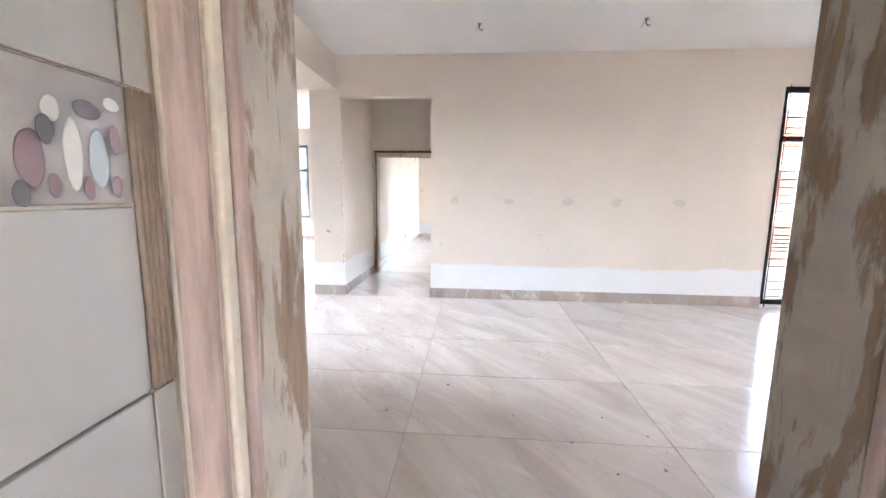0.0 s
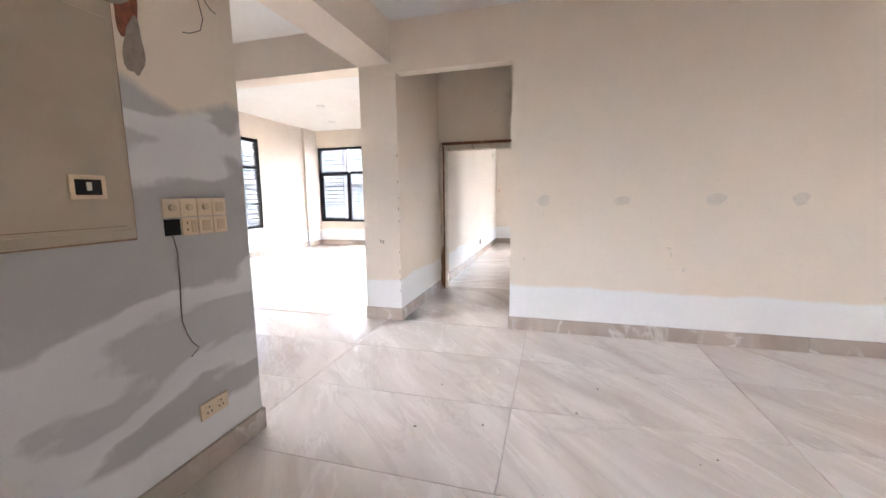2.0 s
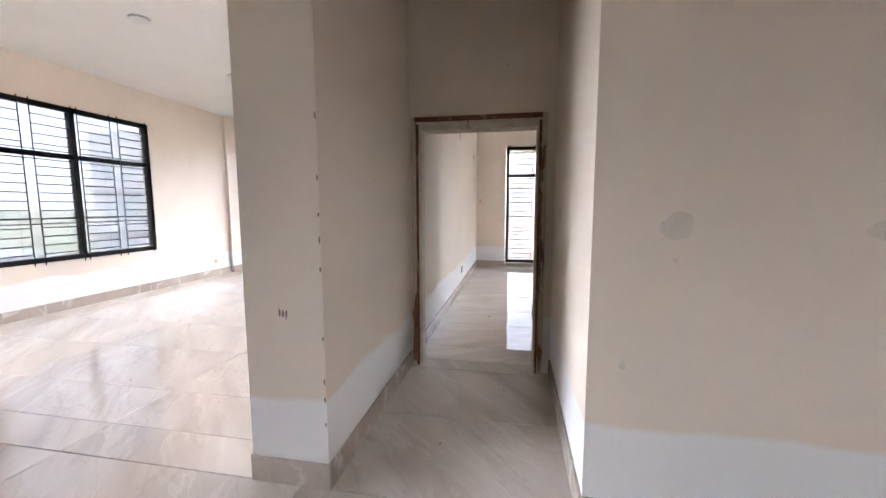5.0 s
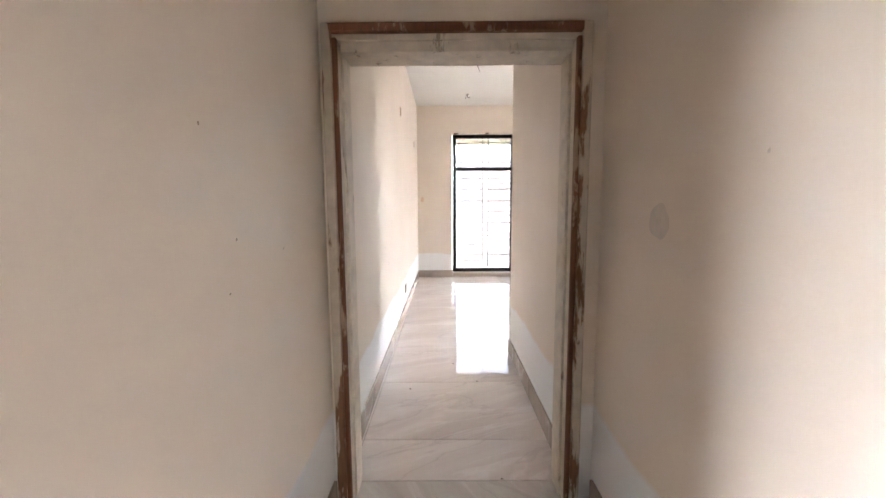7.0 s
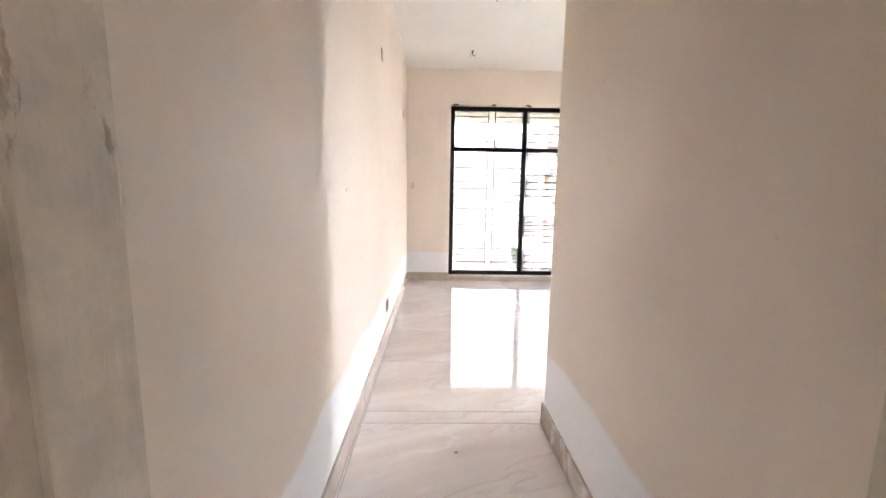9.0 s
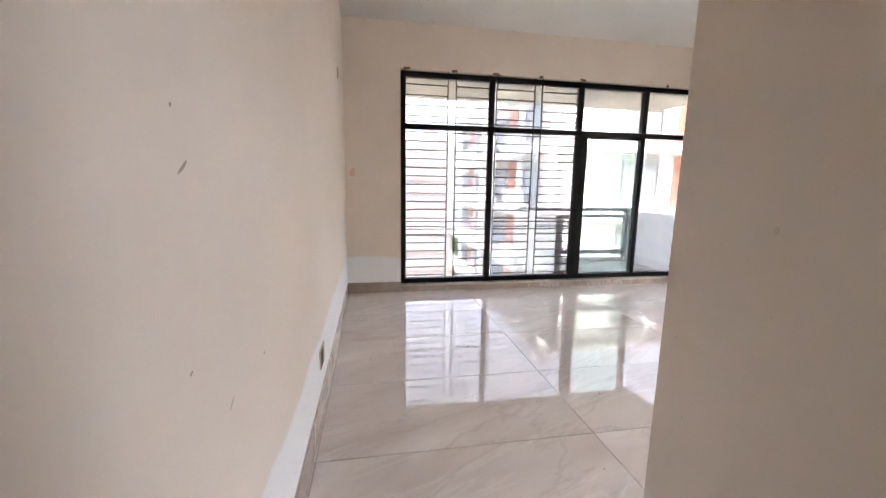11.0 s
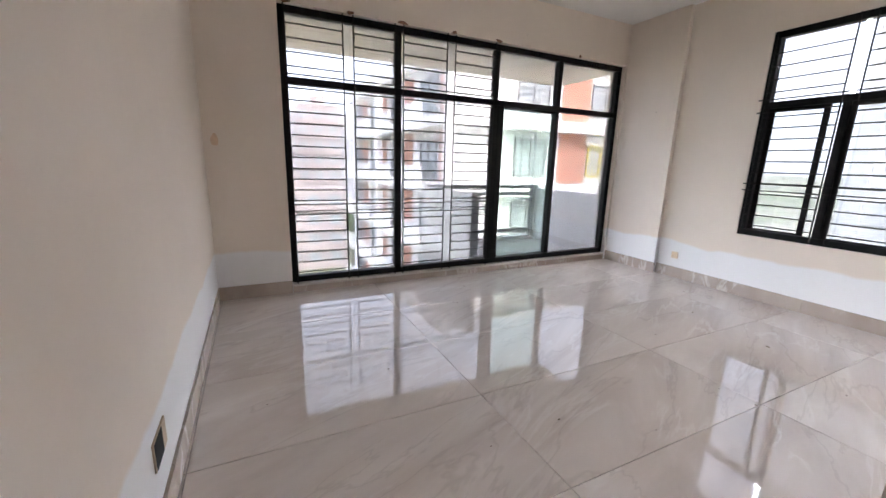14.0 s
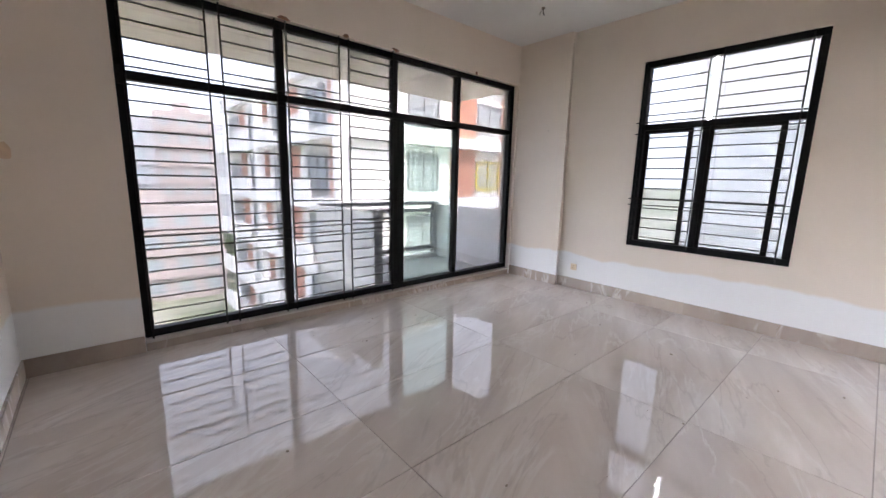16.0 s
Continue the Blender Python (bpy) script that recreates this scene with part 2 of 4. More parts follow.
# dark tones hold down the brightness outdoors, beyond the panes' own tint and dust
DIMMING_GLASS = glass("view_dimming_glass", (0.135, 0.139, 0.146), 0.006)
CLEAR_GLASS = glass("clear_glass_dimmed", (0.22, 0.22, 0.226), 0.004)
GREEN_GLASS = glass("greenish_glass_dimmed", (0.20, 0.222, 0.215), 0.012)
GREY_GLASS = glass("dusty_glass_dimmed", (0.19, 0.196, 0.205), 0.010)


# ---- building helpers ----
def box(bm, x0, y0, z0, x1, y1, z1):
    v = [bm.verts.new(c) for c in ((x0, y0, z0), (x1, y0, z0), (x1, y1, z0), (x0, y1, z0),
                                   (x0, y0, z1), (x1, y0, z1), (x1, y1, z1), (x0, y1, z1))]
    for f in ((3, 2, 1, 0), (4, 5, 6, 7), (0, 1, 5, 4), (1, 2, 6, 5), (2, 3, 7, 6), (3, 0, 4, 7)):
        bm.faces.new([v[i] for i in f])
    return bm


def soft_box(x0, y0, z0, x1, y1, z1, r=0.003, seg=2):
    bm = box(bmesh.new(), x0, y0, z0, x1, y1, z1)
    bmesh.ops.bevel(bm, geom=bm.edges[:], offset=r, segments=seg, affect="EDGES", profile=0.5)
    return bm


def data_of(name, bm, mat, smooth=False):
    me = bpy.data.meshes.new(name)
    bm.to_mesh(me)
    bm.free()
    if smooth:
        me.polygons.foreach_set("use_smooth", [True] * len(me.polygons))
    me.materials.append(mat)
    return me


def part(name, bm, mat, parent=None, label="", smooth=False):
    ob = new(name, data_of(name, bm, mat, smooth) if isinstance(bm, bmesh.types.BMesh) else bm)
    if parent:
        ob.parent = parent
    if label:
        ob["label"] = label
    return ob


def structure(name, bm, mat, label, category, parent=None):
    return tagged(part(name, bm, mat, parent), label, category, kind="structure")


def anchor(name, m, label, category, group="", kind=""):
    ob = new(name)
    ob.empty_display_size = 0.1
    ob.matrix_world = m
    return tagged(ob, label, category, group, kind)


def tube(points, r, sides=8):
    """A round bar through the points."""
    bm = bmesh.new()
    pts = [Vector(p) for p in points]
    rings = []
    for i, p in enumerate(pts):
        d = (pts[min(i + 1, len(pts) - 1)] - pts[max(i - 1, 0)]).normalized()
        a = d.orthogonal().normalized()
        if rings:
            a = (last - d * last.dot(d)).normalized()
        last = a
        c = d.cross(a)
        rings.append([bm.verts.new(p + (a * math.cos(k * math.tau / sides) + c * math.sin(k * math.tau / sides)) * r) for k in range(sides)])
    for q, s in zip(rings, rings[1:]):
        for k in range(sides):
            bm.faces.new((q[k], q[(k + 1) % sides], s[(k + 1) % sides], s[k]))
    bm.faces.new(rings[0][::-1])
    bm.faces.new(rings[-1])
    return bm


def wall_mesh(axis, a0, a1, t0, t1, z0, z1, holes=()):
    """A wall along x or y, from a0 to a1, between t0 and t1 in thickness, with openings (from, to, low, high)."""
    us = sorted({a0, a1, *[h for o in holes for h in o[:2]]})
    zs = sorted({z0, z1, *[h for o in holes for h in o[2:]]})
    nu, nz = len(us) - 1, len(zs) - 1

    def full(i, k):
        if not (0 <= i < nu and 0 <= k < nz):
            return False
        u, z = (us[i] + us[i + 1]) / 2, (zs[k] + zs[k + 1]) / 2
        return not any(o[0] < u < o[1] and o[2] < z < o[3] for o in holes)

    bm = bmesh.new()

    def quad(*c):
        bm.faces.new([bm.verts.new((u, t, z) if axis == "x" else (t, u, z)) for u, t, z in c])

    for i in range(nu):
        for k in range(nz):
            if not full(i, k):
                continue
            ua, ub, za, zb = us[i], us[i + 1], zs[k], zs[k + 1]
            quad((ua, t0, za), (ub, t0, za), (ub, t0, zb), (ua, t0, zb))
            quad((ub, t1, za), (ua, t1, za), (ua, t1, zb), (ub, t1, zb))
            if not full(i - 1, k):
                quad((ua, t1, za), (ua, t0, za), (ua, t0, zb), (ua, t1, zb))
            if not full(i + 1, k):
                quad((ub, t0, za), (ub, t1, za), (ub, t1, zb), (ub, t0, zb))
            if not full(i, k - 1):
                quad((ua, t1, za), (ub, t1, za), (ub, t0, za), (ua, t0, za))
            if not full(i, k + 1):
                quad((ua, t0, zb), (ub, t0, zb), (ub, t1, zb), (ua, t1, zb))
    bmesh.ops.remove_doubles(bm, verts=bm.verts, dist=0.0001)
    bmesh.ops.recalc_face_normals(bm, faces=bm.faces)
    return bm


# ---- the rooms ----
DIN_H, LIV_H, BED_H = 3.19, 3.34, 3.335
COR, PAS = 1.21, 1.15
WALL = "cream painted wall with fresh white primer along its foot"


def wall(name, axis, a0, a1, t0, t1, z1, holes=(), z0=-0.02, mat=None, label=WALL):
    return structure(name, wall_mesh(axis, a0, a1, t0, t1, z0, z1, holes), mat or PAINT, label, "wall")


wall("wall_dining_north", "x", 0.0, 7.25, 0.0, 0.15, 3.3, [(0.0, COR, -0.02, 2.68), (5.52, 7.12, 0.03, 2.755)])
wall("pillar", "x", -0.423, 0.0, 0.0, 0.30, 3.3, label="square cream painted pillar with white primer at its foot")
wall("wall_living_opening", "x", -2.74, -0.423, 0.0, 0.28, 3.3, [(-2.74, -0.423, -0.02, 2.77)], label="cream painted beam over the wide living room opening")
wall("wall_foyer_west", "y", -4.83, 0.30, -2.94, -2.74, 3.3, [(-2.16, -0.59, 0.69, 2.785)])
wall("wall_living_south", "x", -5.42, -2.94, 0.05, 0.30, 3.4)
wall("wall_living_west", "y", 0.30, 6.60, -5.42, -5.22, 3.4, [(1.74, 4.015, 0.685, 2.80)])
wall("wall_living_north", "x", -5.22, -0.12, 6.36, 6.58, 3.4, [(-5.16, -3.20, 0.685, 2.855)])
wall("wall_living_east", "y", 0.30, 7.84, -0.12, 0.0, 3.6)
wall("pilaster_living", "y", 5.75, 6.36, -5.22, -5.16, 3.4, label="shallow cream painted wall pilaster")
wall("wall_corridor_east", "y", 0.15, 1.74, COR, COR + 0.15, 3.6)
wall("wall_passage_east", "y", 1.74, 3.515, PAS, COR + 0.15, 3.6)
wall("wall_bedroom_door", "x", 0.0, COR, 1.60, 1.74, 3.6, [(0.018, 1.142, -0.02, 2.162)])
wall("wall_bedroom_south", "x", COR + 0.15, 5.33, 3.365, 3.515, 3.6)
wall("beam_passage", "x", 0.0, PAS, 3.315, 3.515, 3.6, z0=2.765, mat=BEAM_PAINT, label="cream painted beam over the passage")
wall("wall_bedroom_east", "y", 0.15, 7.84, 5.33, 5.53, 3.6, [(4.326, 5.85, 0.699, 2.80)])
wall("pilaster_bedroom", "y", 6.755, 7.585, 5.275, 5.33, 3.6, label="shallow cream painted wall pilaster")
wall("wall_bedroom_north", "x", 0.0, 5.33, 7.585, 7.84, 3.6, [(0.685, 5.24, -0.02, 2.80)])
wall("wall_dining_east", "y", -4.83, 0.15, 7.25, 7.45, 3.3)
wall("wall_kitchen_front", "x", -2.74, 7.25, -4.79, -4.563, 3.3, [(1.472, 2.262, -0.02, 2.16)])
wall("wall_kitchen_west", "y", -7.6, -4.79, 1.28, 1.424, 3.3)
wall("wall_kitchen_east", "y", -7.6, -4.79, 4.2, 4.35, 3.3)
# the small opening is added out of view, sized to light the kitchen
wall("wall_kitchen_south", "x", 0.0, 4.35, -7.75, -7.6, 3.3, [(2.5, 2.9, 1.45, 1.75)])
wall("wall_putty", "y", -4.563, -2.15, -0.20, -0.05, 2.77, mat=PUTTY, label="wall under repair with grey putty and white primer patches")
wall("beam_foyer", "y", -4.563, 0.0, -0.423, -0.05, 3.3, z0=2.77, mat=BEAM_PAINT, label="cream painted ceiling beam")

LID = "smooth white painted ceiling"
for nm, r, h in (("ceiling_dining", (-2.94, -4.83, 7.45, 0.02), DIN_H), ("ceiling_corridor", (-0.02, 0.1, COR + 0.05, 1.65), 3.28),
                 ("ceiling_living", (-5.42, 0.1, -0.05, 6.58), LIV_H), ("ceiling_bedroom", (-0.02, 1.70, 5.5, 7.84), BED_H),
                 ("ceiling_kitchen", (0.0, -7.75, 4.35, -4.65), 3.1)):
    structure(nm, box(bmesh.new(), r[0], r[1], h, r[2], r[3], h + 0.3), CEILING_PAINT, LID, "ceiling")
structure("floor_slab", box(bmesh.new(), -5.42, -7.75, -0.30, 7.45, 7.84, -0.006), GROUT, "concrete floor bed with dark tile joints", "floor")


# ---- skirting ----
def skirting(name, runs, h=0.136, t=0.014):
    """Runs (axis, from, to, face, side): marble strips of 0.8 m along wall faces."""
    base = anchor(name, pose(0, 0, 0), "low polished beige marble skirting with diagonal veins", "baseboard", kind="structure")
    shared = {}
    for axis, a, b, face, side in runs:
        n = max(1, round((b - a) / 0.8))
        w = round((b - a) / n, 4)
        key = (axis, w, side)
        for i in range(n):
            if key not in shared:
                x1, y1 = (w - 0.002, t * side) if axis == "x" else (t * side, w - 0.002)
                bm = box(bmesh.new(), min(0, x1), min(0, y1), 0, max(0, x1), max(0, y1), h)
                bmesh.ops.bevel(bm, geom=[e for e in bm.edges if all(v.co.z > h - 0.001 for v in e.verts)], offset=0.004, segments=2, affect="EDGES")
                bmesh.ops.recalc_face_normals(bm, faces=bm.faces)
                shared[key] = data_of("skirting_tile", bm, SKIRT_MARBLE)
            ob = part("skirting_tile", shared[key], None, base)
            ob.location = (a + i * w, face, 0.001) if axis == "x" else (face, a + i * w, 0.001)
    return base


skirting("baseboard_dining", [("x", COR, 5.52, 0.0, -1), ("x", -0.423, 0.014, 0.0, -1), ("y", -4.563, -2.136, -0.05, 1), ("x", -0.20, -0.05, -2.15, 1),
                              ("y", -4.563, 0.30, -2.74, 1), ("y", 0.0, 0.30, -0.423, -1), ("x", -0.036, 1.45, -4.563, 1), ("x", 2.32, 7.25, -4.563, 1), ("y", -4.46, 0.0, 7.25, -1)])
skirting("baseboard_corridor", [("y", 0.0, 1.58, 0.0, 1), ("y", 0.0, 1.58, COR, -1)])
skirting("baseboard_living", [("y", 0.30, 5.75, -5.22, 1), ("y", 5.75, 6.36, -5.16, 1), ("x", -5.16, -0.12, 6.36, -1), ("y", 0.30, 6.36, -0.12, -1)])
skirting("baseboard_bedroom", [("y", 1.76, 7.585, 0.0, 1), ("x", 0.0, 0.685, 7.585, -1), ("y", 1.76, 3.529, PAS, -1), ("x", PAS, 5.33, 3.515, 1),
                               ("y", 3.515, 6.755, 5.33, -1), ("y", 6.741, 7.585, 5.275, -1)])


# ---- windows ----
def rod(length, r, upright):
    return tube([(0, 0, 0), (0, 0, length)] if upright else [(0, 0, 0), (length, 0, 0)], r, 6)


def window(name, m, width, z0, z1, posts, transom, label, panes, bars=(), sashes=(), face=0.065, upper=True, poke=0.03):
    """A black metal window; local x runs along it, local y points outdoors. panes: glass per bay; bars: grille bays
    (from, to, low, high, step); sashes: sliding sashes (from, to, low, high, depth)."""
    w = anchor(name, m, label, "window", kind="structure")
    d0, d1 = -0.045, 0.045
    for x0, x1, za, zb in ((0, width, z0, z0 + face), (0, width, z1 - face, z1), (0, face, z0 + face, z1 - face), (width - face, width, z0 + face, z1 - face)):
        part("window_frame", soft_box(x0, d0, za, x1, d1, zb, 0.004), BLACK_METAL, w)
    part("transom", soft_box(face, d0 + 0.003, transom - face / 2, width - face, d1 - 0.003, transom + face / 2, 0.004), BLACK_METAL, w)
    edges = [0, *posts, width]
    for p in posts:
        if upper:
            part("mullion", soft_box(p - face / 2, d0 + 0.002, transom + face / 2, p + face / 2, d1 - 0.002, z1 - face, 0.004), BLACK_METAL, w)
        part("mullion", soft_box(p - face / 2, d0 + 0.002, z0 + face, p + face / 2, d1 - 0.002, transom - face / 2, 0.004), BLACK_METAL, w)
    for i, (a, b) in enumerate(zip(edges, edges[1:])):
        for za, zb, row in ((z0 + 0.03, transom - 0.01, 0), (transom + 0.01, z1 - 0.03, 1)):
            g = part("pane", box(bmesh.new(), a + 0.02, 0.004 if row else 0.012, za, b - 0.02, 0.009 if row else 0.017, zb), panes[i][row], w)
            # no shadow: daylight enters undimmed by the darkened glass
            g.visible_shadow = False
    for a, b, za, zb, dep in sashes:
        s = part("sash", soft_box(a, dep - 0.012, za, a + 0.05, dep + 0.012, zb, 0.003), BLACK_METAL, w)
        part("sash_rail", soft_box(a + 0.05, dep - 0.012, za, b - 0.05, dep + 0.012, za + 0.05, 0.003), BLACK_METAL, s)
        part("sash_rail", soft_box(a + 0.05, dep - 0.012, zb - 0.04, b - 0.05, dep + 0.012, zb, 0.003), BLACK_METAL, s)
        part("sash_stile", soft_box(b - 0.05, dep - 0.012, za, b, dep + 0.012, zb, 0.003), BLACK_METAL, s)
    shared = {}

    def bar(x, z, length, upright, r=0.0065, y=-0.062):
        key = (round(length, 3), upright, r)
        if key not in shared:
            shared[key] = data_of("grille_bar", rod(length, r, upright), BAR_METAL)
        o = part("grille_bar", shared[key], None, w)
        o.location = (x, y, z)

    for a, b, za, zb, step in bars:
        n = int((zb - za) / step)
        for k in range(n):
            bar(a, za + step * (k + 0.6), b - a, False)
    for x in sorted({round(v, 3) for q in bars for v in q[:2]}):
        bar(x, z0 - poke, z1 - z0 + poke * 1.6, True, 0.0075, -0.074)
    if bars:
        lo, hi = min(q[0] for q in bars) - 0.05, max(q[1] for q in bars) + 0.05
        for z in (z0 + 0.36 * (transom - z0), z0 + 0.41 * (transom - z0), transom - 0.075, transom + 0.05):
            bar(lo, z, hi - lo, False, 0.0065, -0.086)
    return w


def bays(spans, z0, transom, z1, low=0.115, high=0.125):
    return [(a, b, z0 + 0.05, transom - 0.05, low) for a, b in spans] + [(a, b, transom + 0.05, z1 - 0.05, high) for a, b in spans]


C, G, D, P = CLEAR_GLASS, GREEN_GLASS, GREY_GLASS, DIMMING_GLASS
BARRED = "black aluminium window behind a black steel bar grille"
bedroom_window = window("window_bedroom", pose(0.69, 7.685, 0), 4.545, 0.097, 2.797, [1.19, 2.45, 3.435], 2.14,
       "floor-length black aluminium window with sliding door and steel bar grille", [(C, C), (C, C), (G, C), (C, C)],
       bays([(0.05, 0.595), (0.70, 1.14), (1.235, 1.755), (1.86, 2.395)], 0.097, 2.14, 2.797, 0.109),
       [(2.485, 3.475, 0.12, 2.115, 0.03), (2.40, 2.525, 0.12, 2.115, -0.02)])
window("window_bedroom_east", pose(5.385, 5.85, 0, 0, 0, -90), 1.524, 0.699, 2.80, [0.69], 2.08, BARRED, [(D, C), (D, C)],
       bays([(0.04, 0.655), (0.77, 1.42)], 0.699, 2.08, 2.80, 0.114, 0.125), [(0.06, 0.56, 0.73, 2.05, 0.02), (0.71, 1.34, 0.73, 2.05, -0.015)], upper=False, poke=-0.01)
window("window_living_west", pose(-5.275, 1.74, 0, 0, 0, 90), 2.275, 0.685, 2.80, [1.13], 2.12, BARRED, [(P, P), (P, P)],
       bays([(0.05, 0.5), (0.62, 1.1), (1.17, 1.62), (1.74, 2.2)], 0.685, 2.12, 2.80))
window("window_living_north", pose(-5.16, 6.45, 0), 1.96, 0.685, 2.855, [0.99], 2.115, BARRED, [(P, P), (P, P)],
       bays([(0.05, 0.83), (0.95, 1.88)], 0.685, 2.115, 2.855), [(0.06, 0.96, 0.73, 2.09, 0.02)], upper=False)
window("window_foyer", pose(-2.81, -2.16, 0, 0, 0, 90), 1.57, 0.69, 2.785, [0.79], 2.05, BARRED, [(P, P), (P, P)],
       bays([(0.05, 0.71), (0.85, 1.49)], 0.69, 2.05, 2.785))
window("window_dining", pose(5.52, 0.075, 0), 1.60, 0.03, 2.755, [0.8], 2.14, BARRED, [(C, C), (C, C)],
       bays([(0.06, 0.72), (0.84, 1.54)], 0.03, 2.14, 2.755, 0.1))
part("door_stile", soft_box(2.49, -0.04, 0.16, 2.58, 0.04, 2.105, 0.004), BLACK_METAL, bedroom_window)
sill = structure("window_sill", soft_box(0.69, 7.58, 0.070, 5.235, 7.85, 0.092, 0.005), STONE_SILL, "low pale stone threshold under the bedroom window", "sill")
part("riser", soft_box(0.69, 7.592, 0.0, 5.235, 7.84, 0.070, 0.002), SKIRT_MARBLE, sill, "beige marble riser")


# ---- door frames ----
def door_frame(name, x0, x1, y0, y1, top, face, label, front, inner):
    """Timber frame: a front rim and a deeper lining with a groove, on both jambs and the head."""
    f = anchor(name, pose(0, 0, 0), label, "door frame", kind="structure")
    rim = 0.035
    for a, b in ((x0, x0 + face), (x1 - face, x1)):
        part("jamb", soft_box(a, y0 + rim, 0, b, y1, top - face, 0.004), inner, f)
        left = a == x0
        part("jamb_rim", soft_box(a - 0.004 if left else a + 0.018, y0, 0, b - 0.018 if left else b + 0.004, y0 + rim - 0.004, top + 0.004, 0.006), RIM_WOOD, f, "plaster-smeared outer rim")
        part("jamb_edge", soft_box(b - 0.017 if left else a - 0.003, y0 + 0.006, 0, b + 0.003 if left else a + 0.017, y0 + rim - 0.002, top - face + 0.004, 0.005), front, f, "dark brown worn edge")
        part("door_stop", soft_box(b if left else a - 0.012, y0 + rim + 0.05, 0, b + 0.012 if left else a, y1 - 0.004, top - face, 0.003), inner, f)
    part("head", soft_box(x0 + face + 0.013, y0 + rim + 0.002, top - face - 0.045, x1 - face - 0.013, y1 - 0.002, top - face - 0.001, 0.004), inner, f)
    part("head", soft_box(x0, y0 + rim, top - face, x1, y1, top, 0.004), inner, f)
    part("head_rim", soft_box(x0 + face - 0.022, y0, top - face + 0.022, x1 - face + 0.022, y0 + rim - 0.004, top + 0.004, 0.006), front, f)
    return f


door_frame("door_bedroom", 0.022, 1.138, 1.565, 1.775, 2.158, 0.056, "bare timber door frame with worn brown edges and plaster smears", BROWN_WOOD, SMEARED_WOOD)

kf = anchor("door_kitchen", pose(0, -0.045, 0), "plastered kitchen doorway with pink primed timber rim", "door frame", kind="structure")
for side in (1, -1):
    e = 1.472 if side > 0 else 2.262

    def strip(name, a, b, y0, y1, mat, r=0.005):
        u, v = sorted((e + side * a, e + side * b))
        part(name, soft_box(u, y0, 0, v, y1, 2.12, r, 3), mat, kf)

    strip("jamb_rim", -0.034, 0.006, -4.76, -4.735, PINK_WOOD, 0.010)
    strip("jamb_bead", 0.001, 0.010, -4.731, -4.709, SMEARED_WOOD, 0.004)
    strip("jamb_bead", 0.001, 0.016, -4.702, -4.682, PINK_WOOD, 0.006)
    strip("jamb_lining", 0.001, 0.008, -4.677, -4.519, RAW_PLASTER, 0.003)
part("head_lining", soft_box(1.473, -4.745, 2.12, 2.261, -4.519, 2.155, 0.004), RAW_PLASTER, kf)


# ---- kitchen wall tiles ----
kt = anchor("kitchen_wall_tiles", pose(0.02, -0.064, 0.05), "pale glazed wall tiles with a grey decor border and fluted brown edge", "wall tile", kind="structure")
GLAZE = simple("pale_glazed_tile", (0.43, 0.415, 0.39), 0.15, 0, 0.06, 3)
DECOR = simple("grey_decor_tile", (0.36, 0.33, 0.31), 0.15, 0, 0.12, 14)
FLUTE = simple("brown_fluted_trim", (0.31, 0.235, 0.18), 0.3, 0, 0.15, 20)
LILAC = simple("lilac_glaze", (0.24, 0.16, 0.18), 0.2)
DARK_MOTIF = simple("dark_grey_glaze", (0.13, 0.12, 0.12), 0.2)
PALE = simple("pale_glaze", (0.62, 0.60, 0.56), 0.2)
BLUISH = simple("bluish_glaze", (0.42, 0.46, 0.48), 0.2)
for y0, y1 in ((-5.64, -4.7725), (-6.545, -5.643)):
    for z0, z1 in ((-0.05, 0.55), (0.553, 1.137), (1.140, 1.333), (1.450, 1.95), (1.953, 2.5)):
        part("wall_tile", soft_box(1.4041, y0, z0, 1.412, y1, z1, 0.0015, 1), GLAZE, kt)
    part("decor_tile", soft_box(1.4041, y0, 1.336, 1.412, y1, 1.447, 0.0015, 1), DECOR, kt, "grey decor tile with fruit and bottle shapes")
for z0, z1 in ((-0.05, 0.55), (0.553, 1.137), (1.450, 1.95), (1.953, 2.5)):
    part("wall_tile", soft_box(1.4041, -4.7705, z0, 1.412, -4.7415, z1, 0.001, 1), GLAZE, kt)
for k in range(4):
    part("trim", tube([(1.411, -4.7668 + 0.0074 * k, 1.140), (1.411, -4.7668 + 0.0074 * k, 1.447)], 0.0038, 8), FLUTE, kt, smooth=True)


def blob(rx, rz, wob, seed, n=18):
    rnd = random.Random(seed)
    bm = bmesh.new()
    ph = [rnd.uniform(0, 6.3) for _ in range(4)]
    ring = []
    for i in range(n):
        a = i * math.tau / n
        k = 1 + wob * (math.sin(2 * a + ph[0]) * 0.5 + math.sin(3 * a + ph[1]) * 0.4 + math.sin(5 * a + ph[2]) * 0.3)
        ring.append((math.cos(a) * rx * k, math.sin(a) * rz * k))
    back = [bm.verts.new((x, 0, z)) for x, z in ring]
    front = [bm.verts.new((x * 0.94, -0.0005, z * 0.94)) for x, z in ring]
    for i in range(n):
        bm.faces.new((back[i], back[(i + 1) % n], front[(i + 1) % n], front[i]))
    bm.faces.new(front)
    bmesh.ops.recalc_face_normals(bm, faces=bm.faces)
    return bm


